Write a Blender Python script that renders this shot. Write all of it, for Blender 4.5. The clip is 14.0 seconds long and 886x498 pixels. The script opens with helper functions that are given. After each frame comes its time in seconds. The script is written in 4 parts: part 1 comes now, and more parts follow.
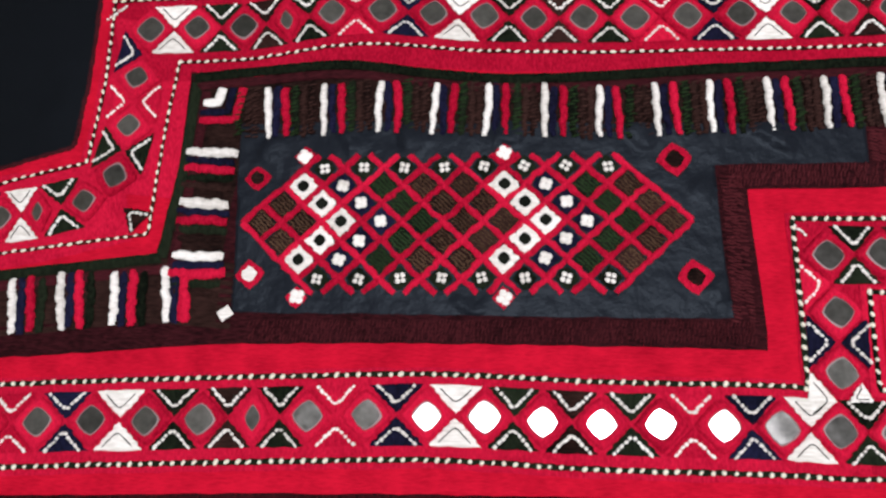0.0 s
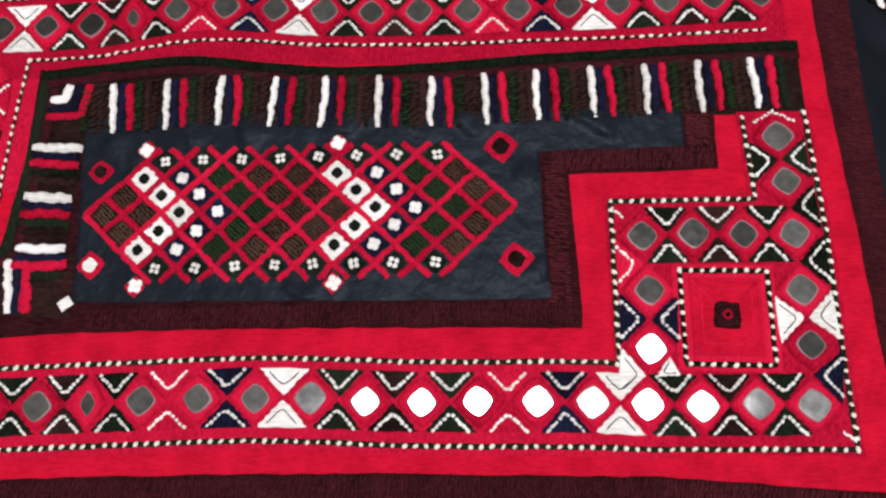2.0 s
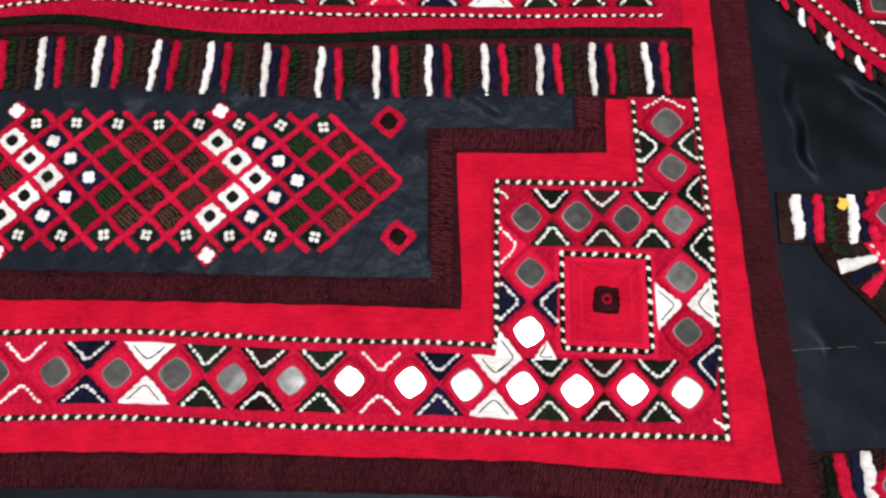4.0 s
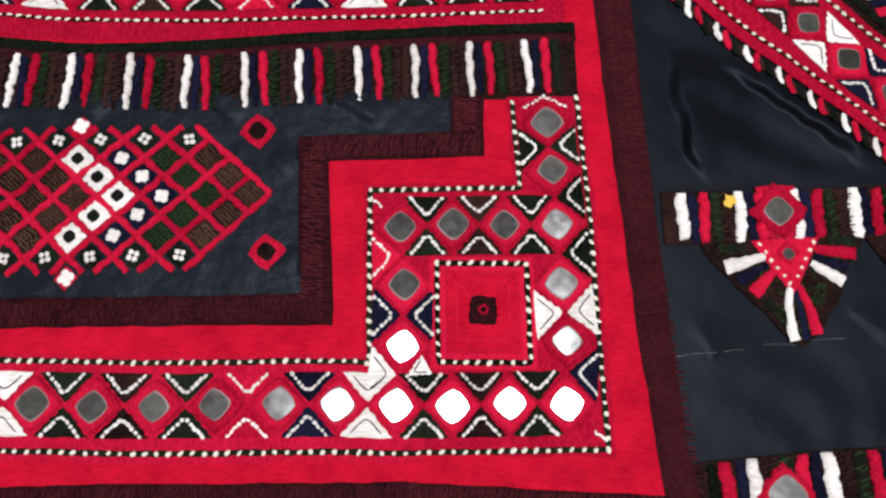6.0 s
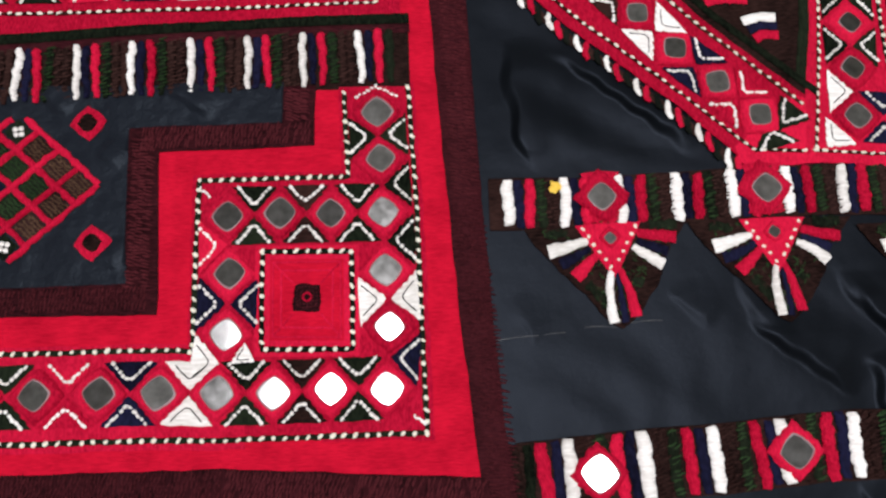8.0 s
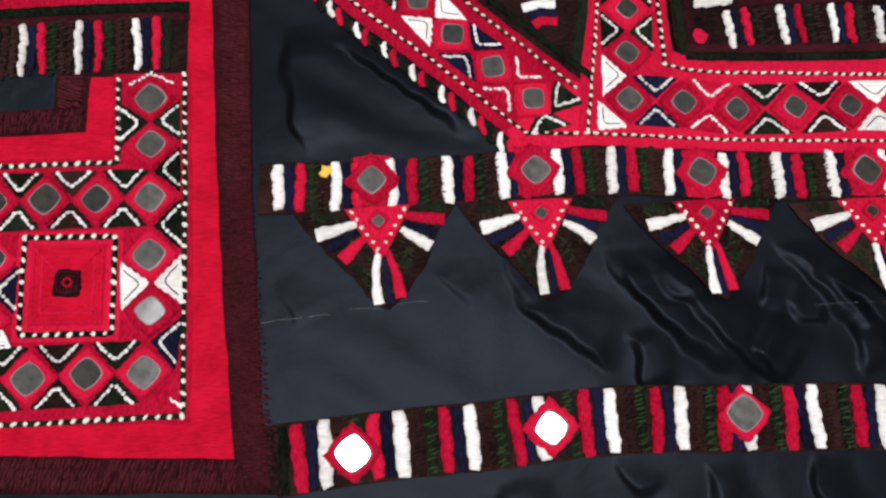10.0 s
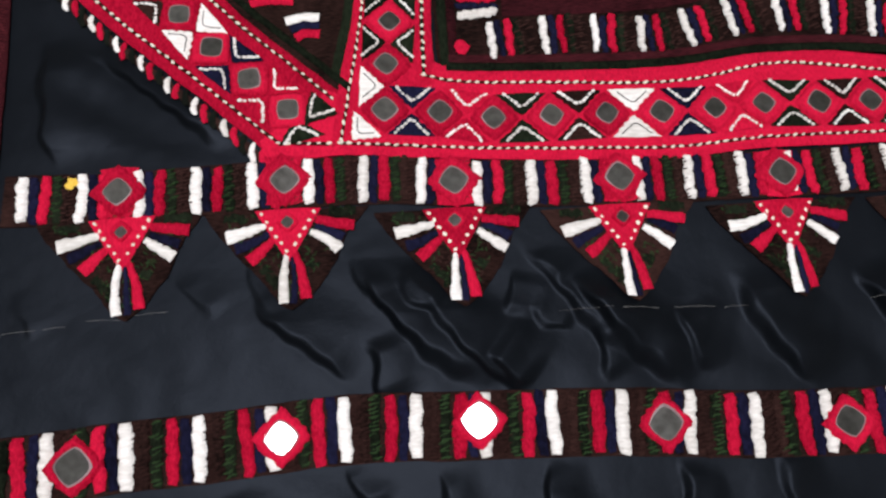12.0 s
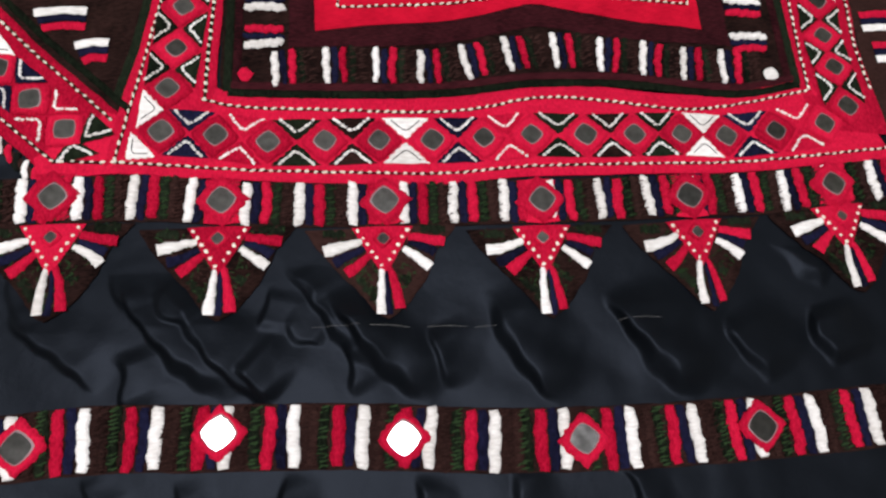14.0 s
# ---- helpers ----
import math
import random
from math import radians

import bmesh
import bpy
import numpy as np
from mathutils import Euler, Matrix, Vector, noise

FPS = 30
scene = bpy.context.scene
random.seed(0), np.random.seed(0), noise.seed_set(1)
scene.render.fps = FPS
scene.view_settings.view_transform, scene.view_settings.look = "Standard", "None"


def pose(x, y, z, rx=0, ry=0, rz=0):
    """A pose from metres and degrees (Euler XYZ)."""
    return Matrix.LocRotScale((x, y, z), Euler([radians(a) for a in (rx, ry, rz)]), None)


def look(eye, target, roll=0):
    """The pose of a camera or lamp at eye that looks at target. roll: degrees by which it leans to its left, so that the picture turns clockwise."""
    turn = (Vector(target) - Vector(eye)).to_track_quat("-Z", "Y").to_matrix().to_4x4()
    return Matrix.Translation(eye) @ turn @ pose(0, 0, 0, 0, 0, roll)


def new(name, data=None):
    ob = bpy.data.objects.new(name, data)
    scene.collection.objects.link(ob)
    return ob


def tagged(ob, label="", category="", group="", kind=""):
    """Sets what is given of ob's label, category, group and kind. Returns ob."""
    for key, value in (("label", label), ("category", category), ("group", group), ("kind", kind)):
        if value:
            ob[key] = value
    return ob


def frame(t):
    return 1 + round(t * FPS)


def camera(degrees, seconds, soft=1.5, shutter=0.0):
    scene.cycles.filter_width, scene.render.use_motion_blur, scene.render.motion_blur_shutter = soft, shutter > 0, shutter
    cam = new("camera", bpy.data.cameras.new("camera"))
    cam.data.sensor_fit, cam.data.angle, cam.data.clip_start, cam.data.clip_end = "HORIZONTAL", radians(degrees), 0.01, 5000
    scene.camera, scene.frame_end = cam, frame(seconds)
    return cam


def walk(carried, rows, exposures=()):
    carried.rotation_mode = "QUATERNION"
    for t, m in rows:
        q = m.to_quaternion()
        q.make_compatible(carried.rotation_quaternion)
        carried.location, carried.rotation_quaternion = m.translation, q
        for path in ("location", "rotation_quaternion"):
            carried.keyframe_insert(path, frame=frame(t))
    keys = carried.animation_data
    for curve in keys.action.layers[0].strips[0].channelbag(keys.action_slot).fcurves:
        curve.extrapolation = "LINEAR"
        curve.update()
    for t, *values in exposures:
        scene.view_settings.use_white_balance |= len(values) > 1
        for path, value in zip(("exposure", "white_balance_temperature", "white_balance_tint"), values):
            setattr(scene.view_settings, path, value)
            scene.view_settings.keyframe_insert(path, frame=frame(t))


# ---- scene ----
from mathutils.geometry import tessellate_polygon

cam = camera(66.0, 14.0, 2.5)
PATH = [
    (0, (-0.1824, -0.0276, 0.3006), (-0.2008, 0.0390, 0.0087), -15.44),
    (0.5, (-0.1627, -0.0331, 0.3117), (-0.1832, 0.0363, 0.0206), -17.66),
    (1, (-0.1427, -0.0313, 0.3113), (-0.1614, 0.0376, 0.0199), -17.00),
    (1.5, (-0.1224, -0.0308, 0.3060), (-0.1408, 0.0378, 0.0145), -16.71),
    (2, (-0.1086, -0.0361, 0.3051), (-0.1233, 0.0304, 0.0129), -13.61),
    (2.5, (-0.0934, -0.0412, 0.2979), (-0.1051, 0.0210, 0.0046), -10.38),
    (3, (-0.0804, -0.0433, 0.3036), (-0.0865, 0.0201, 0.0104), -4.97),
    (5.3, (-0.0433, -0.0397, 0.2800), (-0.0408, 0.0259, -0.0127), 1.42),
    (5.5, (-0.0310, -0.0348, 0.2805), (-0.0301, 0.0275, -0.0129), -0.29),
    (6, (-0.0180, -0.0336, 0.2840), (-0.0159, 0.0289, -0.0094), 0.34),
    (6.5, (-0.0052, -0.0338, 0.2859), (-0.0016, 0.0300, -0.0072), 1.19),
    (7, (0.0105, -0.0365, 0.2890), (0.0178, 0.0281, -0.0039), 3.86),
    (9.3, (0.1093, -0.0527, 0.2828), (0.1209, 0.0085, -0.0106), 8.30),
    (9.5, (0.1193, -0.0547, 0.2832), (0.1326, 0.0090, -0.0097), 9.11),
    (10, (0.1415, -0.0586, 0.2893), (0.1578, 0.0074, -0.0029), 10.53),
    (10.5, (0.1644, -0.0628, 0.2919), (0.1797, 0.0047, -0.0000), 8.94),
    (11, (0.1977, -0.0662, 0.2901), (0.2131, 0.0026, -0.0015), 8.23),
    (11.5, (0.2219, -0.0686, 0.2895), (0.2397, 0.0016, -0.0016), 9.26),
    (12, (0.2491, -0.0726, 0.2924), (0.2693, 0.0034, 0.0029), 10.74),
    (12.5, (0.2839, -0.0787, 0.2956), (0.3076, 0.0001, 0.0071), 11.45),
    (13, (0.3042, -0.0818, 0.3004), (0.3301, 0.0020, 0.0135), 11.69),
    (13.5, (0.3259, -0.0852, 0.3029), (0.3533, -0.0006, 0.0164), 12.48),
    (14, (0.3480, -0.0891, 0.3081), (0.3775, 0.0004, 0.0233), 15.04),
]
# the phone's own exposure, which lifts for a moment while it hunts for focus
EXPOSURES = [(0, -0.93), (2.0, -0.92), (2.8, -0.75), (3.2, -0.75), (5.3, -0.92), (14, -0.96)]
walk(cam, [(t, look(eye, aim, lean)) for t, eye, aim, lean in PATH], EXPOSURES)


# ---- light: one long tube lamp under the ceiling of a plain room ----
world = bpy.data.worlds.new("room_air")
scene.world = world
world.use_nodes = True
world.node_tree.nodes["Background"].inputs[0].default_value = (0.6, 0.65, 0.7, 1)
world.node_tree.nodes["Background"].inputs[1].default_value = 0.05
tube = bpy.data.lights.new("tube_light", "AREA")
tube.shape, tube.size, tube.size_y = "RECTANGLE", 1.05, 0.40
tube.energy, tube.color = 130.0, (0.99, 0.96, 1.0)
tube_ob = new("tube_light", tube)
tube_ob.matrix_world = look((0.10, -0.13, 2.25), (0.10, -0.11, 0.0))

MM = 0.001


# ---- materials ----
def cloth(name, dark, light, rough=0.85, thread=(2500, 500), bump=0.35, sheen=0.0, fuzz=0.25, gloss=0.03, metallic=0.0, turn=0.0, pucker=0.0, tint=(1, 1, 1)):
    """Woven or embroidered textile: thread grain, blotches of wear and a little fuzz."""
    m = bpy.data.materials.new(name)
    m.use_nodes = True
    n, l = m.node_tree.nodes, m.node_tree.links
    p = n["Principled BSDF"]
    p.inputs["Roughness"].default_value = rough
    p.inputs["Metallic"].default_value = metallic
    p.inputs["Specular IOR Level"].default_value = gloss
    p.inputs["Sheen Weight"].default_value = sheen
    p.inputs["Sheen Roughness"].default_value = 0.5
    co = n.new("ShaderNodeTexCoord")
    mp = n.new("ShaderNodeMapping")
    mp.inputs["Scale"].default_value = (thread[0], thread[1], 600)
    mp.inputs["Rotation"].default_value = (0, 0, radians(turn))
    l.new(co.outputs["Object"], mp.inputs["Vector"])
    grain = n.new("ShaderNodeTexNoise")
    grain.inputs["Scale"].default_value = 1.0
    grain.inputs["Detail"].default_value = 3.0
    l.new(mp.outputs["Vector"], grain.inputs["Vector"])
    blot = n.new("ShaderNodeTexNoise")
    blot.inputs["Scale"].default_value = 70.0
    blot.inputs["Detail"].default_value = 4.0
    l.new(co.outputs["Object"], blot.inputs["Vector"])
    info = n.new("ShaderNodeObjectInfo")
    add = n.new("ShaderNodeMath")
    add.operation = "MULTIPLY_ADD"
    add.inputs[1].default_value, add.inputs[2].default_value = 0.25, -0.12
    l.new(info.outputs["Random"], add.inputs[0])
    mix = n.new("ShaderNodeMath")
    mix.operation = "MULTIPLY_ADD"
    mix.inputs[1].default_value = 1.0 - fuzz
    l.new(grain.outputs["Fac"], mix.inputs[0])
    half = n.new("ShaderNodeMath")
    half.operation = "MULTIPLY_ADD"
    half.inputs[1].default_value = fuzz
    l.new(blot.outputs["Fac"], half.inputs[0])
    l.new(add.outputs[0], half.inputs[2])
    l.new(half.outputs[0], mix.inputs[2])
    ramp = n.new("ShaderNodeValToRGB")
    ramp.color_ramp.elements[0].position, ramp.color_ramp.elements[1].position = 0.3, 0.7
    ramp.color_ramp.elements[0].color, ramp.color_ramp.elements[1].color = (*dark, 1), (*light, 1)
    l.new(mix.outputs[0], ramp.inputs["Fac"])
    l.new(ramp.outputs["Color"], p.inputs["Base Color"])
    b = n.new("ShaderNodeBump")
    b.inputs["Strength"].default_value, b.inputs["Distance"].default_value = bump, 0.0006
    l.new(grain.outputs["Fac"], b.inputs["Height"])
    l.new(b.outputs["Normal"], p.inputs["Normal"])
    p.inputs["Specular Tint"].default_value = (*tint, 1)
    if pucker:
        soft = n.new("ShaderNodeBump")
        soft.inputs["Strength"].default_value, soft.inputs["Distance"].default_value = pucker, 0.004
        l.new(blot.outputs["Fac"], soft.inputs["Height"])
        l.new(soft.outputs["Normal"], b.inputs["Normal"])
    return m


def plain(name, col, rough, metallic=0.0, noise_scale=40.0, vary=0.15):
    m = bpy.data.materials.new(name)
    m.use_nodes = True
    n, l = m.node_tree.nodes, m.node_tree.links
    p = n["Principled BSDF"]
    p.inputs["Metallic"].default_value = metallic
    co, no, ramp = n.new("ShaderNodeTexCoord"), n.new("ShaderNodeTexNoise"), n.new("ShaderNodeValToRGB")
    no.inputs["Scale"].default_value, no.inputs["Detail"].default_value = noise_scale, 5.0
    ramp.color_ramp.elements[0].color = (*[c * (1 - vary) for c in col], 1)
    ramp.color_ramp.elements[1].color = (*[min(1, c * (1 + vary)) for c in col], 1)
    l.new(co.outputs["Object"], no.inputs["Vector"])
    l.new(no.outputs["Fac"], ramp.inputs["Fac"])
    l.new(ramp.outputs["Color"], p.inputs["Base Color"])
    r = n.new("ShaderNodeMapRange")
    r.inputs["To Min"].default_value, r.inputs["To Max"].default_value = rough * 0.7, rough * 1.4
    l.new(no.outputs["Fac"], r.inputs["Value"])
    l.new(r.outputs[0], p.inputs["Roughness"])
    return m


SILK = cloth("black_silk", (0.0012, 0.0017, 0.0023), (0.0024, 0.0032, 0.0044), 0.52, (1200, 1200), 0.14, 0.0, gloss=0.155, pucker=0.12, tint=(0.66, 0.78, 1.0))
INSET = cloth("slate_black_silk", (0.0055, 0.0070, 0.0105), (0.0095, 0.0118, 0.0165), 0.45, (1200, 1200), 0.2, 0.0, gloss=0.10, pucker=0.6, tint=(0.7, 0.85, 1.0))
RED_CLOTH = cloth("bright_red_cotton", (0.23, 0.0014, 0.0105), (0.53, 0.0064, 0.0280), 0.9, (260, 1500), 1.0, 0.0, 0.5, pucker=0.7)
RED = cloth("crimson_thread", (0.25, 0.0020, 0.0160), (0.60, 0.0100, 0.0460), 0.8, (1500, 480), 1.0)
MAROON = cloth("maroon_thread", (0.007, 0.0018, 0.0026), (0.056, 0.0100, 0.0140), 0.8, (300, 1500), 1.2, 0.0, 0.3)
MAROON_SIDE = cloth("maroon_side_thread", (0.007, 0.0018, 0.0026), (0.056, 0.0100, 0.0140), 0.8, (1500, 300), 1.2, 0.0, 0.3)
MOSS_BROWN = cloth("dark_moss_brown_thread", (0.010, 0.004, 0.003), (0.055, 0.016, 0.012), 0.85, (800, 350), 1.0)
BROWN = cloth("brown_thread", (0.004, 0.0022, 0.0020), (0.036, 0.0165, 0.0140), 0.85, (330, 1200), 1.3, 0.0, 0.4)
GREEN = cloth("dark_green_thread", (0.0024, 0.0036, 0.0022), (0.0125, 0.0180, 0.0100), 0.85, (800, 350), 1.0)
NAVY = cloth("navy_thread", (0.0032, 0.0032, 0.0090), (0.0105, 0.0110, 0.0340), 0.8, (700, 300), 1.0)
WHITE = cloth("white_thread", (0.56, 0.54, 0.50), (0.86, 0.85, 0.82), 0.85, (200, 950), 1.0)
CREAM = cloth("cream_thread", (0.60, 0.57, 0.46), (0.82, 0.80, 0.68), 0.85, (900, 900), 0.5)
PALE = cloth("grey_basting_thread", (0.07, 0.07, 0.07), (0.22, 0.22, 0.21), 0.85, (900, 900), 0.3)
BLACK = cloth("black_thread", (0.004, 0.005, 0.004), (0.010, 0.012, 0.009), 0.85, (900, 500), 0.6)
YELLOW = cloth("yellow_thread", (0.62, 0.38, 0.04), (0.80, 0.55, 0.10), 0.8, (900, 900), 0.4)
BRISTLE = cloth("light_maroon_thread", (0.026, 0.0048, 0.0066), (0.090, 0.0165, 0.0215), 0.85, (900, 900), 0.5)
FLECK = cloth("light_brown_thread", (0.014, 0.0062, 0.0055), (0.046, 0.0215, 0.0185), 0.85, (900, 900), 0.5)
CELL_BROWN = cloth("olive_brown_thread", (0.030, 0.016, 0.010), (0.100, 0.058, 0.036), 0.85, (900, 900), 0.5)
MOSS = cloth("moss_green_thread", (0.010, 0.022, 0.008), (0.026, 0.050, 0.020), 0.85, (900, 900), 0.5)
# pale colour paints in the bright reflection along each mirror's bevelled edge
RIM = plain("glass_rim_glint", (0.20, 0.13, 0.14), 0.5, 0.0, 500.0, 0.3)
MIRROR = plain("mirror_glass", (0.62, 0.65, 0.62), 0.12, 1.0, 260.0, 0.62)
tone = MIRROR.node_tree
own, wide_tone, hsv = tone.nodes.new("ShaderNodeObjectInfo"), tone.nodes.new("ShaderNodeMapRange"), tone.nodes.new("ShaderNodeHueSaturation")
wide_tone.inputs["To Min"].default_value, wide_tone.inputs["To Max"].default_value = 0.50, 1.15
tone.links.new(own.outputs["Random"], wide_tone.inputs["Value"])
tone.links.new(wide_tone.outputs[0], hsv.inputs["Value"])
tone.links.new(tone.nodes["Color Ramp"].outputs["Color"], hsv.inputs["Color"])
tone.links.new(hsv.outputs["Color"], tone.nodes["Principled BSDF"].inputs["Base Color"])
WALL = plain("dull_cream_wall_paint", (0.46, 0.46, 0.42), 0.8, 0.0, 3.0, 0.12)
CEILING = plain("pale_ceiling_paint", (0.66, 0.68, 0.68), 0.8, 0.0, 3.0, 0.10)
FLOOR = plain("grey_stone_floor", (0.30, 0.28, 0.26), 0.6, 0.0, 8.0, 0.2)
COLOURS = {"w": WHITE, "g": GREEN, "b": BROWN, "r": RED, "n": NAVY, "k": BLACK, "m": MAROON}


# ---- the lie of the cloth, in millimetres ----
# each fold: from, to, bow sideways, width, depth
FOLDS = [(227, 6, 290, -60, 9, 8.5, 5.6), (238, 8, 308, -68, 5, 8.0, 3.6), (322, -10, 371, -66, 3, 9.0, 6.4), (296, 14, 352, -54, 2, 7.5, 4.0),
         (186, -12, 228, -52, 3, 7.0, 3.8), (182, 10, 194, -22, 2, 6.0, 2.4), (454, -16, 491, -72, 2, 10.0, 7.0), (541, 4, 567, -21, -2, 8.0, 5.2),
         (555, -28, 563, -60, 1, 8.0, 5.0), (154, 0, 168, -22, 1, 6.0, 1.6), (226, 10, 236, -18, 1, 6.0, 3.2), (232, -34, 242, -62, 0, 6.0, 3.0),
         (331, -33, 337.5, -60, 0, 4.0, 2.6), (258, -88, 271, -121, 1, 4.2, 3.0), (303, -88, 310, -118, 0, 4.2, 3.2), (170, -92, 178, -118, 0, 6.0, 3.0),
         (84, -1, 95, -25, 0, 5.0, 0.9), (88, 118, 100, 50, 2, 8.0, 3.4), (108, 112, 176, 52, -2, 6.0, 3.6), (452, -94, 466, -122, 2, 4.4, 3.0),
         (-220, -84, -200, -120, 0, 5.0, 2.0), (396, -14, 428, -70, 3, 8.5, 5.2), (362, -92, 361, -120, 0, 4.2, 3.2), (283, -44, 302, -60, 1, 6.0, 3.4),
         (246, -8, 264, -26, 1, 6.0, 3.4), (311, 2, 320, -16, 0, 5.0, 2.6), (222, -84, 232, -104, 1, 4.2, 2.8), (300, -6, 294, -28, 0, 5.5, 2.4),
         (512, -30, 530, -66, 2, 8.0, 3.6), (303, -26, 322, -38, 1, 5.0, 2.0), (402, -92, 410, -120, 1, 4.0, 2.6),
         (370, -28, 380, -60, 1, 6.0, 2.6), (-400, 150, -392, 100, 2, 6.0, 6.0)]
# creases of the silk field inside the panel
CREASES = [(-281, 99, -290, 83, 0, 3.0, 1.8), (-252, 98, -243, 84, 1, 3.2, 2.0), (-226, 99, -214, 84, 1, 3.4, 2.2), (-120, 98, -104, 87, 1, 3.4, 2.2),
           (-64, 97, -40, 84, 1, 3.4, 2.4), (-180, 98, -166, 87, 0, 3.2, 2.0), (-92, 70, -82, 60, 0, 3.0, 1.4), (-90, 22, -79, 14, 0, 3.0, 1.6), (-200, 16, -180, 11, 0, 2.6, 1.4)]


def lie(x, y):
    """The height of the spread cloth: a slow swell, and folds in the loose silk."""
    x, y = np.asarray(x, float), np.asarray(y, float)
    z = 0.5 * np.sin(x / 31 + y / 47) + 0.4 * np.sin(y / 19 - x / 83) + 0.3 * np.sin(x / 13 + 1.3)
    loose = np.clip((x - 76) / 14, 0, 1) * np.clip((2 - y) / 26, 0, 1) * np.clip((y + 72) / 6, 0, 1)
    loose = np.maximum(loose, np.clip((-84 - y) / 18, 0, 1))
    loose = np.maximum(loose, np.clip((x - 76) / 14, 0, 1) * np.clip((y - 52) / 10, 0, 1) * np.clip((190 - x) / 14, 0, 1))
    w = 1.0 * np.sin((x + 0.9 * y) / 11.0 + 1.5 * np.sin(x / 37)) + 0.7 * np.sin((x * 0.6 + y) / 6.3 + 2.0 * np.sin(y / 23 + x / 51))
    w = w + 0.8 * np.sin((x * 0.8 + y) / 17.0 + 1.2 * np.sin(y / 29 + x / 61)) + 0.35 * np.sin((x + 0.5 * y) / 4.1 + 1.7 * np.sin(x / 17 - y / 13))
    z = z + loose * w * 0.34
    return z + (0.12 + 0.88 * loose) * pleats(x, y, FOLDS)


def pleats(x, y, folds):
    """Soft rises that drop off steeply on one side."""
    z = 0.0
    for x0, y0, x1, y1, bow, wide, deep in folds:
        dx, dy = x1 - x0, y1 - y0
        long = math.hypot(dx, dy)
        u = ((x - x0) * dx + (y - y0) * dy) / long / long
        v = ((x - x0) * dy - (y - y0) * dx) / long - 4 * bow * u * (1 - u)
        v = v + 1.3 * np.sin(u * 7 + x0) + 1.1 * np.sin((x + 2 * y) / 9.0 + y0) + 0.5 * np.sin((2 * x - y) / 5.0)
        thick = wide * (0.66 + 0.30 * np.sin(u * 6 + y1))
        ends = np.clip(u / 0.3, 0, 1) * np.clip((1 - u) / 0.3, 0, 1)
        ends = ends * ends * (3 - 2 * ends)
        rise = np.clip(1 + v / (wide * 4.6), 0, 1)
        drop = np.clip(0.5 - v / thick, 0, 1)
        rise, drop = rise * rise * (3 - 2 * rise), drop * drop * (3 - 2 * drop)
        z = z + ends * deep * 1.02 * rise * drop
    return z


def mesh_of(name, verts, faces, material, smooth=True):
    v = np.array(verts, float).reshape(-1, 3)
    v[:, 2] += lie(v[:, 0], v[:, 1])
    if name == "silk_inset":
        v[:, 2] += pleats(v[:, 0], v[:, 1], CREASES)
    me = bpy.data.meshes.new(name)
    me.from_pydata((v * MM).tolist(), [], faces)
    me.materials.append(material)
    if smooth:
        me.polygons.foreach_set("use_smooth", [True] * len(me.polygons))
    me.update()
    return me


def part(name, verts, faces, material, parent, label="", smooth=True):
    ob = new(name, mesh_of(name, verts, faces, material, smooth))
    ob.parent = parent
    if label:
        ob["label"] = label
    if name.endswith("stitches"):
        ob["kind"] = "stuff"
    return ob


def thing(name, label, category, group="", kind=""):
    return tagged(new(name), label, category, group, kind)


RNG = random.Random(7)


class Row:
    """A smooth line through (index, x, y) knots; at(i) gives the place, way(i) the unit tangent."""

    def __init__(self, *knots):
        self.i, self.x, self.y = (np.array(c, float) for c in zip(*knots))
        self.mx, self.my = self.slopes(self.x), self.slopes(self.y)

    def slopes(self, v):
        d = np.diff(v) / np.diff(self.i)
        return np.r_[d[0], (d[:-1] + d[1:]) / 2, d[-1]]

    def at(self, i):
        k = int(np.clip(np.searchsorted(self.i, i) - 1, 0, len(self.i) - 2))
        h = self.i[k + 1] - self.i[k]
        t = (i - self.i[k]) / h
        if t < 0 or t > 1:
            e = k + (1 if t > 1 else 0)
            return self.x[e] + (i - self.i[e]) * self.mx[e], self.y[e] + (i - self.i[e]) * self.my[e]
        a, b, c, d = 2 * t**3 - 3 * t**2 + 1, t**3 - 2 * t**2 + t, -2 * t**3 + 3 * t**2, t**3 - t**2
        return tuple(a * v[k] + b * h * m[k] + c * v[k + 1] + d * h * m[k + 1] for v, m in ((self.x, self.mx), (self.y, self.my)))

    def way(self, i):
        (x0, y0), (x1, y1) = self.at(i - 0.05), self.at(i + 0.05)
        d = math.hypot(x1 - x0, y1 - y0)
        return (x1 - x0) / d, (y1 - y0) / d

    def off(self, i, along, side):
        """A place near index i: millimetres along the row, and to its left."""
        (x, y), (c, s) = self.at(i), self.way(i)
        return x + along * c - side * s, y + along * s + side * c

    def side(self, i0, i1, out, step=0.25):
        n = max(2, int(round((i1 - i0) / step)) + 1)
        return [self.off(i, 0, out) for i in np.linspace(i0, i1, n)]


def evenly(pts, step):
    """Points at even steps along an open line."""
    p = np.array(pts, float)
    d = np.r_[0, np.cumsum(np.hypot(*np.diff(p, axis=0).T))]
    s = np.linspace(0, d[-1], max(2, int(round(d[-1] / step)) + 1))
    return list(zip(np.interp(s, d, p[:, 0]), np.interp(s, d, p[:, 1])))


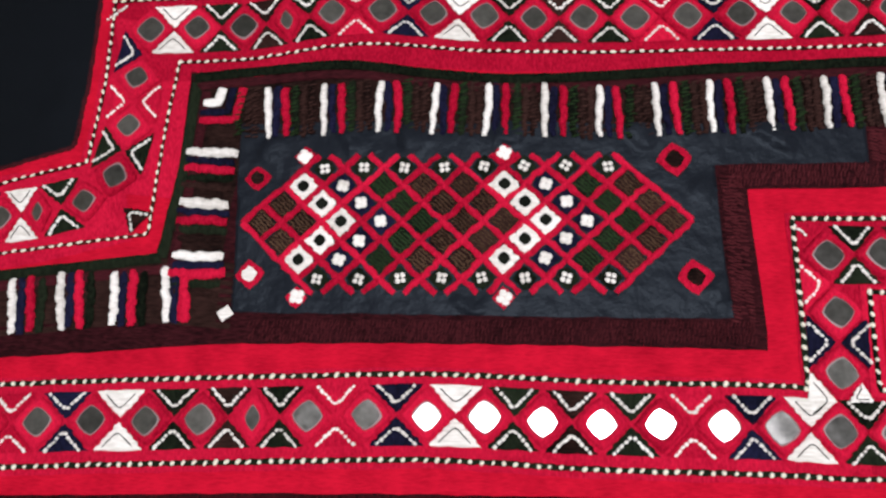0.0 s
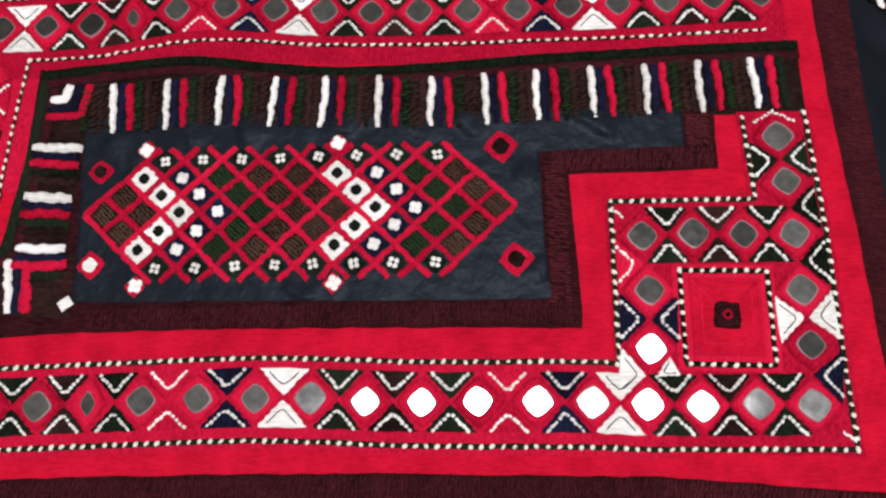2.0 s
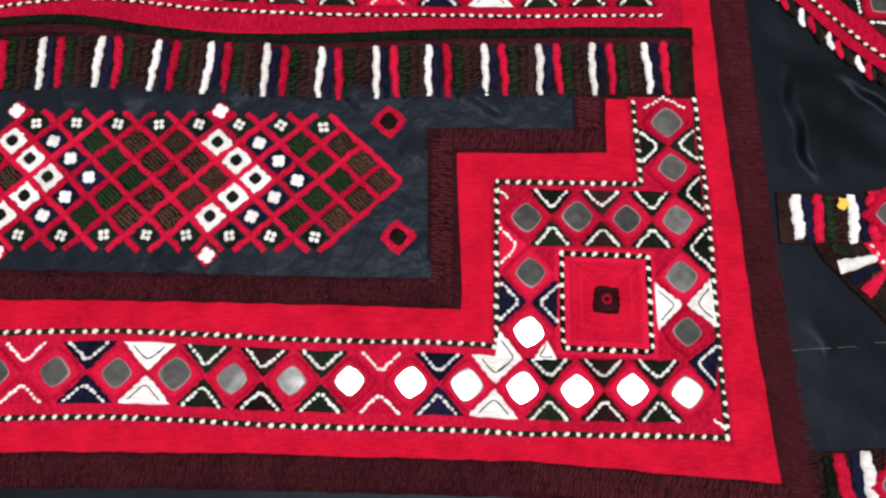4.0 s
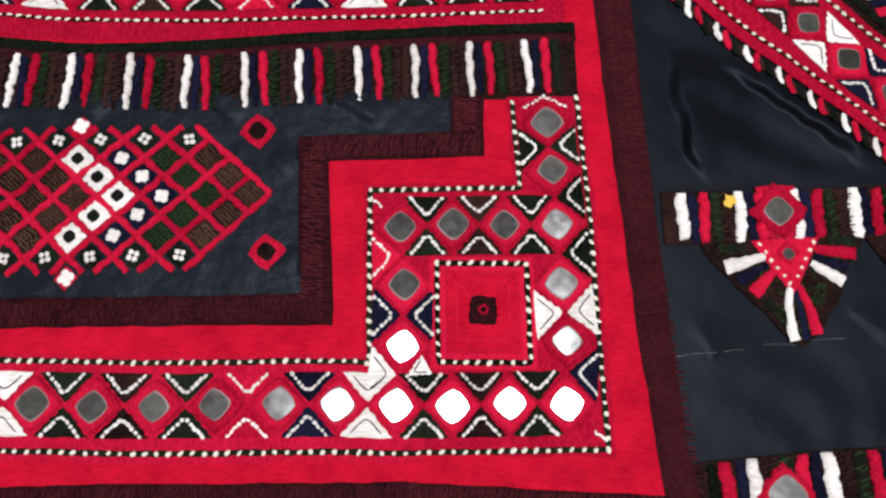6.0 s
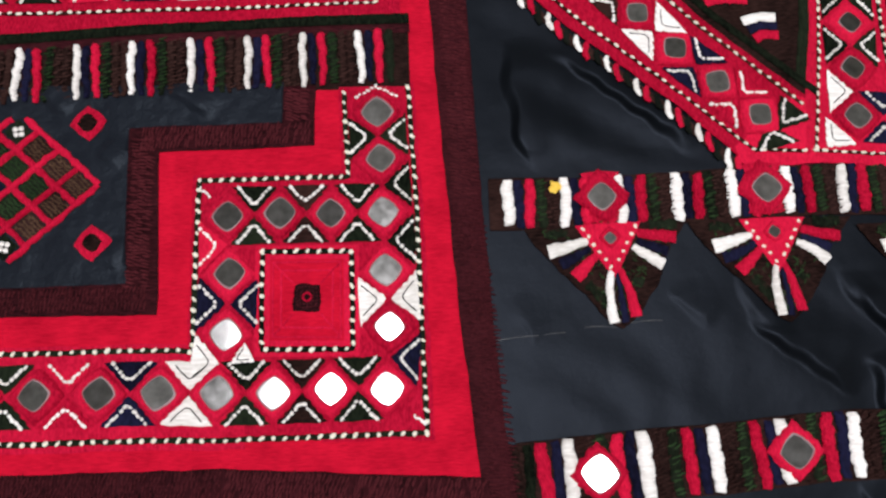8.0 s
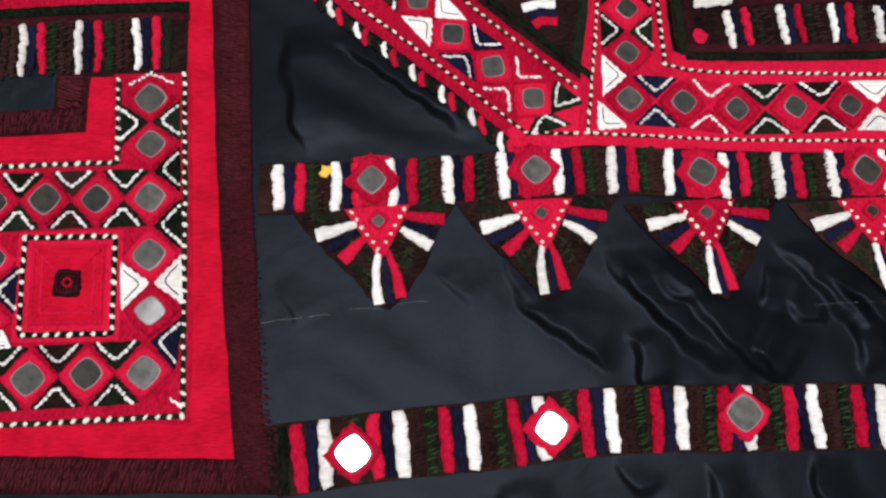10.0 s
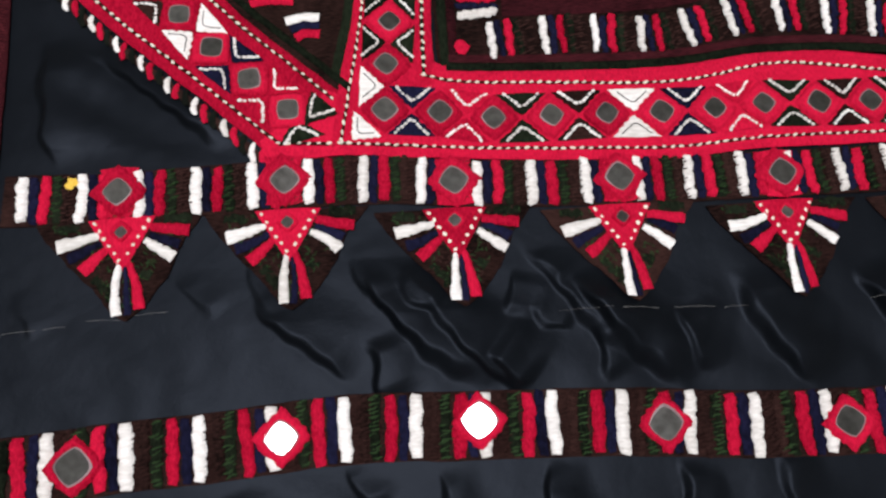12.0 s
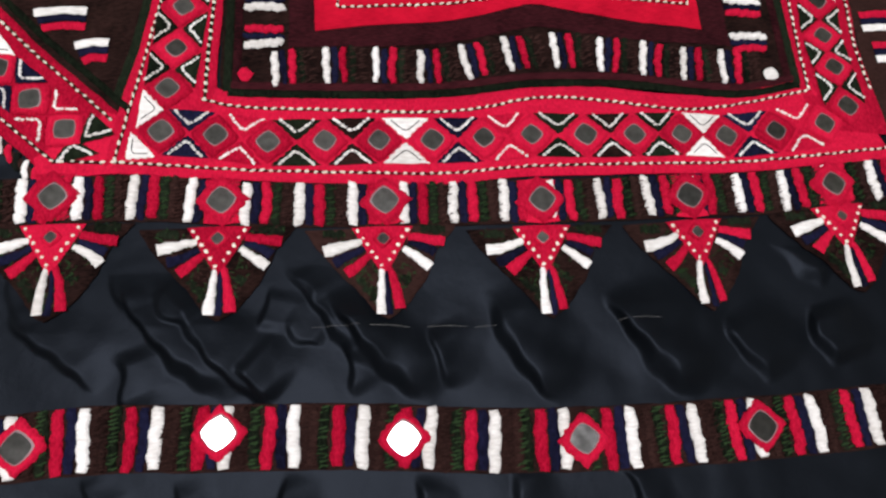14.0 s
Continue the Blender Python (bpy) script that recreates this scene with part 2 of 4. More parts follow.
def ribbon(verts, faces, pts, wide, z, thick, ragged=0.0, taper=0.0, ripple=()):
    """A padded satin-stitch bar along pts: five points across, rounded, with uneven edges."""
    p = np.array(pts, float)
    n = len(p)
    t = np.gradient(p, axis=0)
    t /= np.maximum(np.hypot(t[:, 0], t[:, 1]), 1e-9)[:, None]
    base = len(verts)
    for k in range(n):
        e = 1.0 - taper * (abs(2 * k / (n - 1) - 1) ** 4)
        full = wide if not isinstance(wide, tuple) else wide[0] + (wide[1] - wide[0]) * k / (n - 1)
        a, b = (full / 2 * e + RNG.uniform(-ragged, ragged) for _ in "ab")
        end = 0.25 if k in (0, n - 1) else 1.0
        for u, h in ((-1, 0), (-0.72, 0.75), (0, 1), (0.72, 0.75), (1, 0)):
            o = u * (a if u < 0 else b)
            verts.append((p[k, 0] - o * t[k, 1], p[k, 1] + o * t[k, 0], z + thick * h * end + (ripple[k] if len(ripple) else 0.0)))
    for k in range(n - 1):
        for j in range(4):
            q = base + 5 * k + j
            faces.append((q, q + 5, q + 6, q + 1))


def bar(name, pts, wide, z, thick, material, parent, ragged=0.25, step=3.0, label="", taper=0.0):
    v, f = [], []
    ribbon(v, f, evenly(pts, step), wide, z, thick, ragged, taper)
    return part(name, v, f, material, parent, label)


def strip(name, left, right, z, material, parent, label="", across=4, rib=0.0):
    """Cloth between two lines of as many points."""
    v, f = [], []
    for (x0, y0), (x1, y1) in zip(left, right):
        x0, y0, x1, y1 = (q + RNG.uniform(-0.35, 0.35) for q in (x0, y0, x1, y1))
        for j in range(across + 1):
            u = (j - 0.9 * (j == 1) + 0.9 * (j == across - 1)) / across
            v.append((x0 + (x1 - x0) * u, y0 + (y1 - y0) * u, z - (0.7 if j in (0, across) else rib * (1 + math.cos(j * 2 * math.pi / 3)) if rib else 0)))
    w = across + 1
    for k in range(len(left) - 1):
        for j in range(across):
            f.append((k * w + j, k * w + j + 1, (k + 1) * w + j + 1, (k + 1) * w + j))
    return part(name, v, f, material, parent, label)


def patch(verts, faces, ring, z, thick, inset=0.8):
    """A filled, padded patch: a ring of points, its raised inner ring and a middle."""
    p = np.array(ring, float)
    c, n, base = p.mean(axis=0), len(ring), len(verts)
    verts.extend((x, y, z) for x, y in p)
    verts.extend((*(c + (q - c) * inset), z + thick) for q in p)
    verts.append((*c, z + thick))
    for k in range(n):
        j = (k + 1) % n
        faces.append((base + k, base + j, base + n + j, base + n + k))
        faces.append((base + n + k, base + n + j, base + 2 * n))


def sheet(name, ring, z, material, parent, label="", cell=4.0, smooth=False):
    """Cloth cut to an outline, laid as a fine grid so that it follows the swell beneath; edges stay clean."""
    bm = bmesh.new()
    ring = [q for a, b in zip(ring, ring[1:] + ring[:1]) for q in evenly([a, b], 7.0)[:-1]]
    ring = [(x + RNG.uniform(-0.4, 0.4), y + RNG.uniform(-0.4, 0.4)) for x, y in ring]
    corner = [bm.verts.new((x, y, 0)) for x, y in ring]
    for tri in tessellate_polygon([[Vector((x, y, 0)) for x, y in ring]]):
        bm.faces.new([corner[k] for k in tri])
    xs, ys = [p[0] for p in ring], [p[1] for p in ring]
    for axis, lo, hi in ((0, min(xs), max(xs)), (1, min(ys), max(ys))):
        for q in np.arange(lo + cell, hi, cell * 2.5):
            no = (1, 0, 0) if axis == 0 else (0, 1, 0)
            bmesh.ops.bisect_plane(bm, geom=bm.verts[:] + bm.edges[:] + bm.faces[:], plane_co=(q, 0, 0) if axis == 0 else (0, q, 0), plane_no=no)
    rim = [e for e in bm.edges if e.is_boundary]
    down = bmesh.ops.extrude_edge_only(bm, edges=rim)
    for q in down["geom"]:
        if isinstance(q, bmesh.types.BMVert):
            q.co.z -= 1.0
    bmesh.ops.recalc_face_normals(bm, faces=bm.faces[:])
    bm.verts.index_update()
    v = [(q.co.x, q.co.y, q.co.z + z) for q in bm.verts]
    f = [[q.index for q in face.verts] for face in bm.faces]
    bm.free()
    return part(name, v, f, material, parent, label, smooth)


def beads(verts, faces, pts, long, wide, z, thick, slant=0.0, loose=0.8):
    """Small raised stitches, each lying along the line."""
    p = np.array(pts, float)
    t = np.gradient(p, axis=0)
    for (x, y), (tx, ty) in zip(p, t):
        d = math.hypot(tx, ty) or 1
        a = slant + RNG.uniform(-loose, loose)
        c, s = tx / d, ty / d
        c, s = c * math.cos(a) - s * math.sin(a), c * math.sin(a) + s * math.cos(a)
        l, w = long / 2 * RNG.uniform(0.7, 1.2), wide / 2 * RNG.uniform(0.7, 1.2)
        x, y = x + RNG.uniform(-0.25, 0.25), y + RNG.uniform(-0.25, 0.25)
        b = len(verts)
        for k in range(6):
            u, v = math.cos(k * math.pi / 3) * l, math.sin(k * math.pi / 3) * w
            verts.append((x + u * c - v * s, y + u * s + v * c, z))
            u, v = u * 0.6, v * 0.6
            verts.append((x + u * c - v * s, y + u * s + v * c, z + thick))
        for k in range(6):
            j = (k + 1) % 6
            faces.append((b + 2 * k, b + 2 * j, b + 2 * j + 1, b + 2 * k + 1))
        faces.append(tuple(b + 2 * k + 1 for k in range(6)))


def dotted(pts, parent, z, pitch=4.75, wide=2.3, dot=2.5):
    """A dark couched cord with slanting white stitches over it at an even pitch."""
    v, f = [], []
    ribbon(v, f, evenly(pts, 2.2), wide, z, 0.5, 0.28)
    part("couched_cord", v, f, GREEN if wide > 1.6 else MOSS_BROWN, parent, "dark green couched cord" if wide > 1.6 else "thin dark brown couched cord")
    v, f = [], []
    if wide > 1.7:
        beads(v, f, evenly(pts, pitch), dot * 1.12, 2.0, z + 0.35, 0.8, 0.75, 0.35)
    else:
        beads(v, f, evenly(pts, pitch), dot * 1.3, 1.45, z + 0.35, 0.7, 0.2, 0.3)
    part("white_stitches", v, f, CREAM, parent, "row of white dot stitches")


def diamond(cx, cy, ax, ay, half, power, n, ragged=0.0, squeeze=1.0):
    """A rounded diamond whose corners lie along and across the direction (ax, ay)."""
    out = []
    for k in range(n):
        a = 2 * math.pi * k / n
        c, s = math.cos(a), math.sin(a)
        r = half / (abs(c) ** power + abs(s) ** power) ** (1 / power) + RNG.uniform(-ragged, ragged)
        u, w = r * c * squeeze, r * s
        out.append((cx + u * ax - w * ay, cy + u * ay + w * ax))
    return out


def mirror_motif(x, y, ax, ay, half, glass, parent, z=1.5, squeeze=1.0, ragged=0.42, tilt=1.9, hold=None):
    """A little mirror held down by a raised ring of red buttonhole stitch."""
    n = 36
    v, f = [], []
    gx, gy = x + RNG.uniform(-0.5, 0.5), y + RNG.uniform(-0.5, 0.5)
    turn = RNG.uniform(-0.12, 0.12)
    bx, by = ax * math.cos(turn) - ay * math.sin(turn), ax * math.sin(turn) + ay * math.cos(turn)
    glass = glass * RNG.uniform(0.92, 1.06)
    rings = [(diamond(x, y, ax, ay, half, 1.12, n, ragged, squeeze), -0.3), (diamond(x, y, ax, ay, half * 0.90, 1.15, n, ragged * 0.6, squeeze), 1.3),
             (diamond(gx, gy, bx, by, glass * 1.20, 1.28, n, 0.25, squeeze), 1.9), (diamond(gx, gy, bx, by, glass, 1.36, n, 0.15, squeeze), 0.75)]
    for ring, h in rings:
        v.extend((px, py, z + h) for px, py in ring)
    for r in range(3):
        for k in range(n):
            j = (k + 1) % n
            f.append((r * n + k, r * n + j, (r + 1) * n + j, (r + 1) * n + k))
    setting = part("mirror_setting", v, f, RED, parent)
    # the glass is flat, and sits a little askew
    sx, sy = (math.tan(radians(RNG.gauss(0, tilt))) for _ in "ab")
    h0 = float(lie(gx, gy))
    gv = []
    for grow, drop in ((0.93, 0.0), (1.08, 0.22), (1.08, 1.0)):
        ring = diamond(gx + RNG.uniform(-0.2, 0.2), gy + RNG.uniform(-0.2, 0.2), bx, by, glass * grow, 1.36, 24, 0, squeeze)
        gv += [(px * MM, py * MM, (h0 + z + 0.95 - drop + sx * (px - gx) + sy * (py - gy)) * MM) for px, py in ring]
    gf = [tuple(range(24))] + [(r + k, r + 24 + k, r + 24 + (k + 1) % 24, r + (k + 1) % 24) for r in (0, 24) for k in range(24)]
    me = bpy.data.meshes.new("mirror")
    me.from_pydata(gv, [], gf)
    me.materials.append(MIRROR)
    me.materials.append(RIM)
    me.polygons.foreach_set("material_index", [0] + [1] * 48)
    ob = new("mirror", me)
    ob.parent = hold or setting
    ob["label"] = "small shiny mirror"
    return setting


def chevron_patch(tip, base_mid, half_base, colour, parent, z=1.5):
    """A filled triangle between two diamonds, with a stitched V on it."""
    (tx, ty), (mx, my) = tip, base_mid
    d = math.hypot(mx - tx, my - ty)
    ox, oy = (mx - tx) / d, (my - ty) / d
    ax, ay = oy, -ox

    def pt(a, o):
        return tx + a * ax + o * ox, ty + a * ay + o * oy

    v, f = [], []
    steps = (0.16, 0.28, 0.4, 0.52, 0.64, 0.76, 0.88, 1.0)
    ring = [pt(0, 0.4)] + [pt(half_base * u + 0.35 * (-1) ** k, d * u) for k, u in enumerate(steps)] + [pt(half_base * q, d * 1.02) for q in (0.6, 0.2, -0.2, -0.6)]
    ring += [pt(-half_base * u - 0.35 * (-1) ** k, d * u) for k, u in enumerate(reversed(steps))]
    ring = [(px + RNG.uniform(-0.3, 0.3), py + RNG.uniform(-0.3, 0.3)) for px, py in ring]
    patch(v, f, ring, z, 0.6, 0.80)
    tri = part("triangle_patch", v, f, COLOURS[colour], parent)
    lo = d * RNG.uniform(0.34, 0.42)
    w = half_base * 0.66
    line = [pt(-w, d * 0.94), pt(-w * 0.55, d * 0.66), pt(-w * 0.12, lo + 0.4), pt(w * 0.12, lo + 0.4), pt(w * 0.55, d * 0.66), pt(w, d * 0.94)]
    v, f = [], []
    if colour == "w":
        ribbon(v, f, evenly(line, 1.2), 0.75, z + 0.35, 0.35, 0.12)
        part("chevron_stitch", v, f, BLACK, tri, "thin black stitched chevron")
    else:
        beads(v, f, evenly(line, 2.15), 2.7, 1.7, z + 0.5, 0.7, 0.0, 0.3)
        part("chevron_stitch", v, f, WHITE, tri, "white stitched chevron")


def mirror_row(row, i0, i1, colours, parent, half=11.4, glass=6.7, reach=12.6, small=(), skip=(), only=None, z=1.5, mirrors=True):
    """Mirrors at whole indices of a row, and coloured triangle pairs in the gaps between them."""
    for i in range(i0, i1 + 1):
        if mirrors and i not in skip:
            pitch = math.hypot(*(np.array(row.at(i + 0.5)) - np.array(row.at(i - 0.5))))
            h = min(half, pitch * 0.5)
            sm = 0.62 if i in small else 1.0
            mirror_motif(*row.at(i), *row.way(i), half, glass * (0.8 if i in small else 1.0), parent, z, squeeze=min(1.0, h / half) * sm)
    for i, colour in zip(range(i0, i1), colours):
        if colour == " ":
            continue
        pitch = math.hypot(*(np.array(row.at(i + 0.9)) - np.array(row.at(i + 0.1)))) / 0.8
        for s in ((only or {}).get(i, (1, -1))):
            chevron_patch(row.off(i + 0.5, 0, 0.6 * s), row.off(i + 0.5, 0, reach * s), pitch * 0.45, colour, parent, z - 0.15)


def striped(row, i0, i1, half_len, plan, parent, z=1.4, skip=(), lean=0.0, narrow=1.0):
    """Bars across a band at every index; plan: colour, millimetres along from the index, width; narrow: the lower end's share of it."""
    for i in range(i0, i1 + 1):
        jig = RNG.uniform(-0.5, 0.5)
        for colour, along, wide in plan:
            if (i, colour) in skip:
                continue
            k = RNG.uniform(-0.7, 0.7)
            a, b = half_len + RNG.uniform(-0.8, 0.6), half_len + RNG.uniform(-0.8, 0.6)
            u = along + jig
            ph = RNG.uniform(0, 6)
            pts = [row.off(i, u + lean * s + k * math.sin(2.5 * s + i) + 0.3 * math.sin(9 * s + ph) + RNG.uniform(-0.1, 0.1), (a if s > 0 else b) * s) for s in np.linspace(-1, 1, 29)]
            w = wide * RNG.uniform(0.9, 1.06)
            v, f = [], []
            wave = [0.42 * math.sin(q * 1.35 + 0.4 * math.sin(i)) + 0.25 * math.sin(q * 3.1 + i) for q in np.linspace(-half_len, half_len, 29)]
            ribbon(v, f, pts, (w * narrow, w), z, 1.5 if colour in "wr" else 0.8, 0.17, 0.25, wave)
            part({"w": "white", "r": "red", "n": "navy", "g": "green", "b": "brown"}[colour] + "_stripe", v, f, COLOURS[colour], parent)


def rungs(row, i0, i1, columns, half_len, parent, z):
    """Rows of short couching stitches lying across the dark stripes; columns: colour, millimetres along from the index, length."""
    for shade, material in (("b", FLECK), ("g", MOSS), ("n", NAVY)):
        v, f = [], []
        for i in range(i0, i1 + 1):
            for colour, along, long in columns:
                if colour != shade:
                    continue
                for k, o in enumerate(np.arange(-half_len + 0.8, half_len, 1.75)):
                    if RNG.random() < 0.14:
                        continue
                    a = along + 0.5 * (-1) ** k + RNG.uniform(-0.5, 0.5)
                    o = o + 0.5 * math.sin(a * 0.9 + i) + RNG.uniform(-0.2, 0.2)
                    beads(v, f, [row.off(i, a - 0.5, o), row.off(i, a + 0.5, o)][:1] + [row.off(i, a + 0.7, o + 0.3)], long, 0.85, z, 0.45, 0.0, 0.35)
        if v:
            part("ground_stitches", v, f, material, parent)


# ---- the room: floor, plain walls and ceiling around ----
def box(name, x0, y0, z0, x1, y1, z1, material, label):
    bm = bmesh.new()
    bmesh.ops.create_cube(bm, size=1, matrix=Matrix.Translation(((x0 + x1) / 2, (y0 + y1) / 2, (z0 + z1) / 2)) @ Matrix.Diagonal((x1 - x0, y1 - y0, z1 - z0, 1)))
    me = bpy.data.meshes.new(name)
    bm.to_mesh(me)
    bm.free()
    me.materials.append(material)
    return tagged(new(name, me), label, name.split("_")[0], kind="structure")


box("floor", -2.2, -2.2, -0.15, 2.4, 2.2, -0.012, FLOOR, "plain grey stone floor under the spread garments")
box("ceiling", -2.2, -2.2, 2.4, 2.4, 2.2, 2.5, CEILING, "plain dull cream painted ceiling")
box("wall_west", -2.3, -2.2, -0.15, -2.2, 2.2, 2.5, WALL, "plain dull cream painted wall")
box("wall_east", 2.4, -2.2, -0.15, 2.5, 2.2, 2.5, WALL, "plain dull cream painted wall")
box("wall_south", -2.3, -2.3, -0.15, 2.5, -2.2, 2.5, WALL, "plain dull cream painted wall")
box("wall_north", -2.3, 2.2, -0.15, 2.5, 2.3, 2.5, WALL, "plain dull cream painted wall")

# ---- the black silk dress, spread flat ----
dress = thing("dress", "black silk dress with red mirror-work yoke, spread flat", "dress")
xs = np.r_[np.arange(-520, 76, 6), np.arange(76, 640, 0.9), np.arange(640, 761, 6)]
ys = np.r_[np.arange(-260, -130, 8), np.arange(-130, 134, 0.9), np.arange(134, 321, 8)]
nx, ny = len(xs), len(ys)
gx, gy = np.meshgrid(xs, ys)
v = np.c_[gx.ravel(), gy.ravel(), np.full(nx * ny, -1.2)]
f = [(j * nx + i, j * nx + i + 1, (j + 1) * nx + i + 1, (j + 1) * nx + i) for j in range(ny - 1) for i in range(nx - 1)]
part("silk_cloth", v, f, SILK, dress, "creased black silk")

# ---- the embroidered panel beside it ----
panel = thing("embroidered_panel", "red mirror-work panel with dark striped bands, lying on black silk", "textile panel")
EDGE_E = [(56.5, 190), (58, 140), (59.5, 95), (61.5, 50), (65, -12), (69, -76)]
EDGE_S = [(69, -76), (-33, -68), (-155, -65.5), (-278, -65.6), (-460, -70)]
ground_ring = EDGE_E + EDGE_S[1:] + [(-460, 70.5), (-416, 81.5), (-380.5, 92), (-377.5, 125), (-376.5, 190)]
sheet("red_cloth", ground_ring, 0.4, RED_CLOTH, panel, "plain bright red cotton")
out_e = evenly([(73, 192), (74, 140), (75.5, 48), (78, -27), (80, -62), (86, -90)], 8)
in_e = [(np.interp(q[1], [-76, -12, 50, 95, 140, 190], [69.5, 64.5, 61, 59, 57.5, 56]) - 1, max(q[1], -77)) for q in out_e]
strip("maroon_border", in_e, out_e, 0.75, MAROON, panel, "maroon stitched edge band")
in_s = evenly([(70, -75), (-33, -67), (-155, -64.5), (-278, -64.6), (-460, -69)], 8)
out_s = [(x + 14 * max(0, (x - 10) / 60), y - 14.5) for x, y in in_s]
strip("maroon_border", in_s, out_s, 0.8, MAROON_SIDE, panel, "maroon stitched edge band")

bar("edging", evenly([(-460, 71), (-416, 82), (-381, 92.5), (-378, 125), (-377, 190)], 3), 2.4, 0.2, 0.9, MAROON, panel, 0.5, 2.0, "frayed maroon edging")
B = Row((-3, -455, -40), (0, -380, -36.6), (3, -306, -34.2), (5, -259.5, -33), (7, -208, -32), (10, -134, -35), (13, -60, -36.3), (14, -37, -37.5), (17, 32, -38.4))
D = Row((-1, -374, 154), (0, -349, 154.4), (2, -301, 155), (4, -257.4, 160.7), (5, -232, 161.2), (7, -182, 156.4), (10, -110, 154), (13, -37, 153.3), (16, 31.5, 155))
E = Row((0, -349.5, 154), (1, -353, 128.7), (2, -354, 102.7), (3, -358, 78))
E2 = Row((0, -371.3, 65), (1, -392.6, 60), (2, -410.5, 57.3), (3, -434, 54))
LC = Row((0, -33.6, 37.1), (1, -33, 11.7), (2, -34, -13.5), (3, -37, -37.5))
LT = Row((0, -33.6, 37.1), (1, -11.5, 36.7), (2, 10.7, 36.3), (3, 32.8, 35.9))
LR = Row((0, 30.8, 82.1), (1, 31.9, 59.8), (2, 32.8, 35.9), (3, 33.4, 10.4), (4, 34.2, -13.5), (5, 31.8, -38.4))

# crimson grounds of the mirror borders
strip("crimson_band", B.side(-3, 14.5, 20.5), B.side(-3, 14.5, -23), 0.7, RED, panel, "crimson embroidered border")
strip("crimson_band", D.side(-0.9, 16.5, 27), D.side(-0.9, 16.5, -29), 0.7, RED, panel, "crimson embroidered border")
strip("crimson_band", E.side(-0.2, 3.4, -21), E.side(-0.2, 4.3, 30), 0.66, RED, panel, "crimson embroidered border")
strip("crimson_band", E2.side(-0.9, 3, 25), E2.side(-0.9, 3, -22), 0.74, RED, panel, "crimson embroidered border")
sheet("crimson_band", [(-50, -56), (51, -60), (50, 37), (48, 97), (14, 95), (15, 55.5), (-49.5, 56.5)], 0.72, RED, panel, "crimson embroidered corner")

# dark bands of the stepped field
sheet("maroon_field", [(-460, -11), (-397, -8), (-291, -1.7), (-215, -1.4), (-138, -2.9), (-62.4, -4.1), (-63.5, 30), (-65, 67.6), (3.1, 67.6), (4.3, 98), (-300, 100), (-304, 8), (-460, 6)],
      0.85, MAROON, panel, "maroon stitched stepped band")
silk_inset = sheet("silk_inset", [(-299, 104), (-10, 98), (-10.9, 79.4), (-78, 79.4), (-77.5, 45), (-76, 9.2), (-138, 9.7), (-215, 11.2), (-297, 12.2)], 1.0, INSET, panel, "slate-black silk field", 0.8, True)
TOPLINE = Row((0, -326, 130.3), (1, -290, 133.5), (2, -249, 135.2), (3, -205, 129.5), (4, -163, 126), (5, -80, 128.4), (6, -20, 130), (7, 47, 131.5))
top_out = TOPLINE.side(0, 7, 0, 0.2)
top_in = [(x * 0.985 + (-4.5 if x < 0 else 0), 94 + (1.5 if x < -280 else 0)) for x, y in top_out]
strip("striped_ground", top_out, top_in, 1.15, BROWN, panel, "dark brown ribbed stripe ground", 25, 0.3)
col_out = [(-326, 131), (-327.5, 80), (-334, 40), (-336, 30)]
strip("striped_ground", evenly(col_out, 6), [(x + 31 + (y - 80) * -0.03, y) for x, y in evenly(col_out, 6)], 1.12, BROWN, panel, "dark brown ribbed stripe ground", 25, 0.3)
row_out = [(-297, 35), (-336, 38), (-409.9, 31), (-460, 25)]
strip("striped_ground", evenly(row_out, 6), [(x, y - 32 - (x + 297) * 0.0) for x, y in evenly(row_out, 6)], 1.18, BROWN, panel, "dark brown ribbed stripe ground", 25, 0.3)
for dist, material, wide, lab in ((-2.6, GREEN, 5.0, "dark green edging band"), (-7.6, MAROON, 4.6, "maroon edging band")):
    bar("edging", TOPLINE.side(0.05, 7, dist, 0.1), wide, 1.2, 0.9, material, panel, 0.2, 3.0, lab)
    bar("edging", [(x - dist, y) for x, y in evenly([(-325, 128 + dist), (-327.5, 80), (-334, 40 + dist)], 5)], wide, 1.2, 0.85, material, panel, 0.2, 3.0, lab)
    bar("edging", [(x, y + dist) for x, y in evenly([(-334 - dist, 40), (-410, 31.8), (-460, 26)], 5)], wide, 1.2, 0.8, material, panel, 0.2, 3.0, lab)

# dotted lines
ups = B.side(-3, 13.4, 17.2)
dotted(ups + [(-47.7, -20.8), (-46.7, 53.5), (18, 52.5), (16.6, 92.3)], panel, 1.0)
dotted(B.side(-3, 14, -18.6) + [(48, -57), (47.3, -10.9), (47.2, 36.7), (45.4, 94)], panel, 1.0)
dotted([(-18.8, 20.5), (18.9, 19.1), (18.6, -22), (-19.2, -20.6), (-18.8, 20.5)], panel, 1.75)
dotted(D.side(0.7, 16, -17.8) , panel, 1.0, 4.5, 1.6, 2.3)
dotted([D.off(0.68, 0, -17.8), (-335.4, 110), (-339, 48.8), (-410.2, 39.8), (-460, 34)], panel, 1.0, 4.5, 1.6, 2.3)
dotted(D.side(-0.8, 16.4, 17.2), panel, 1.0, 4.5, 1.6, 2.3)
dotted([(-369, 171), (-369.4, 125), (-372.8, 84.4), (-415.7, 73.9), (-460, 63)], panel, 1.0, 4.5, 1.6, 2.3)

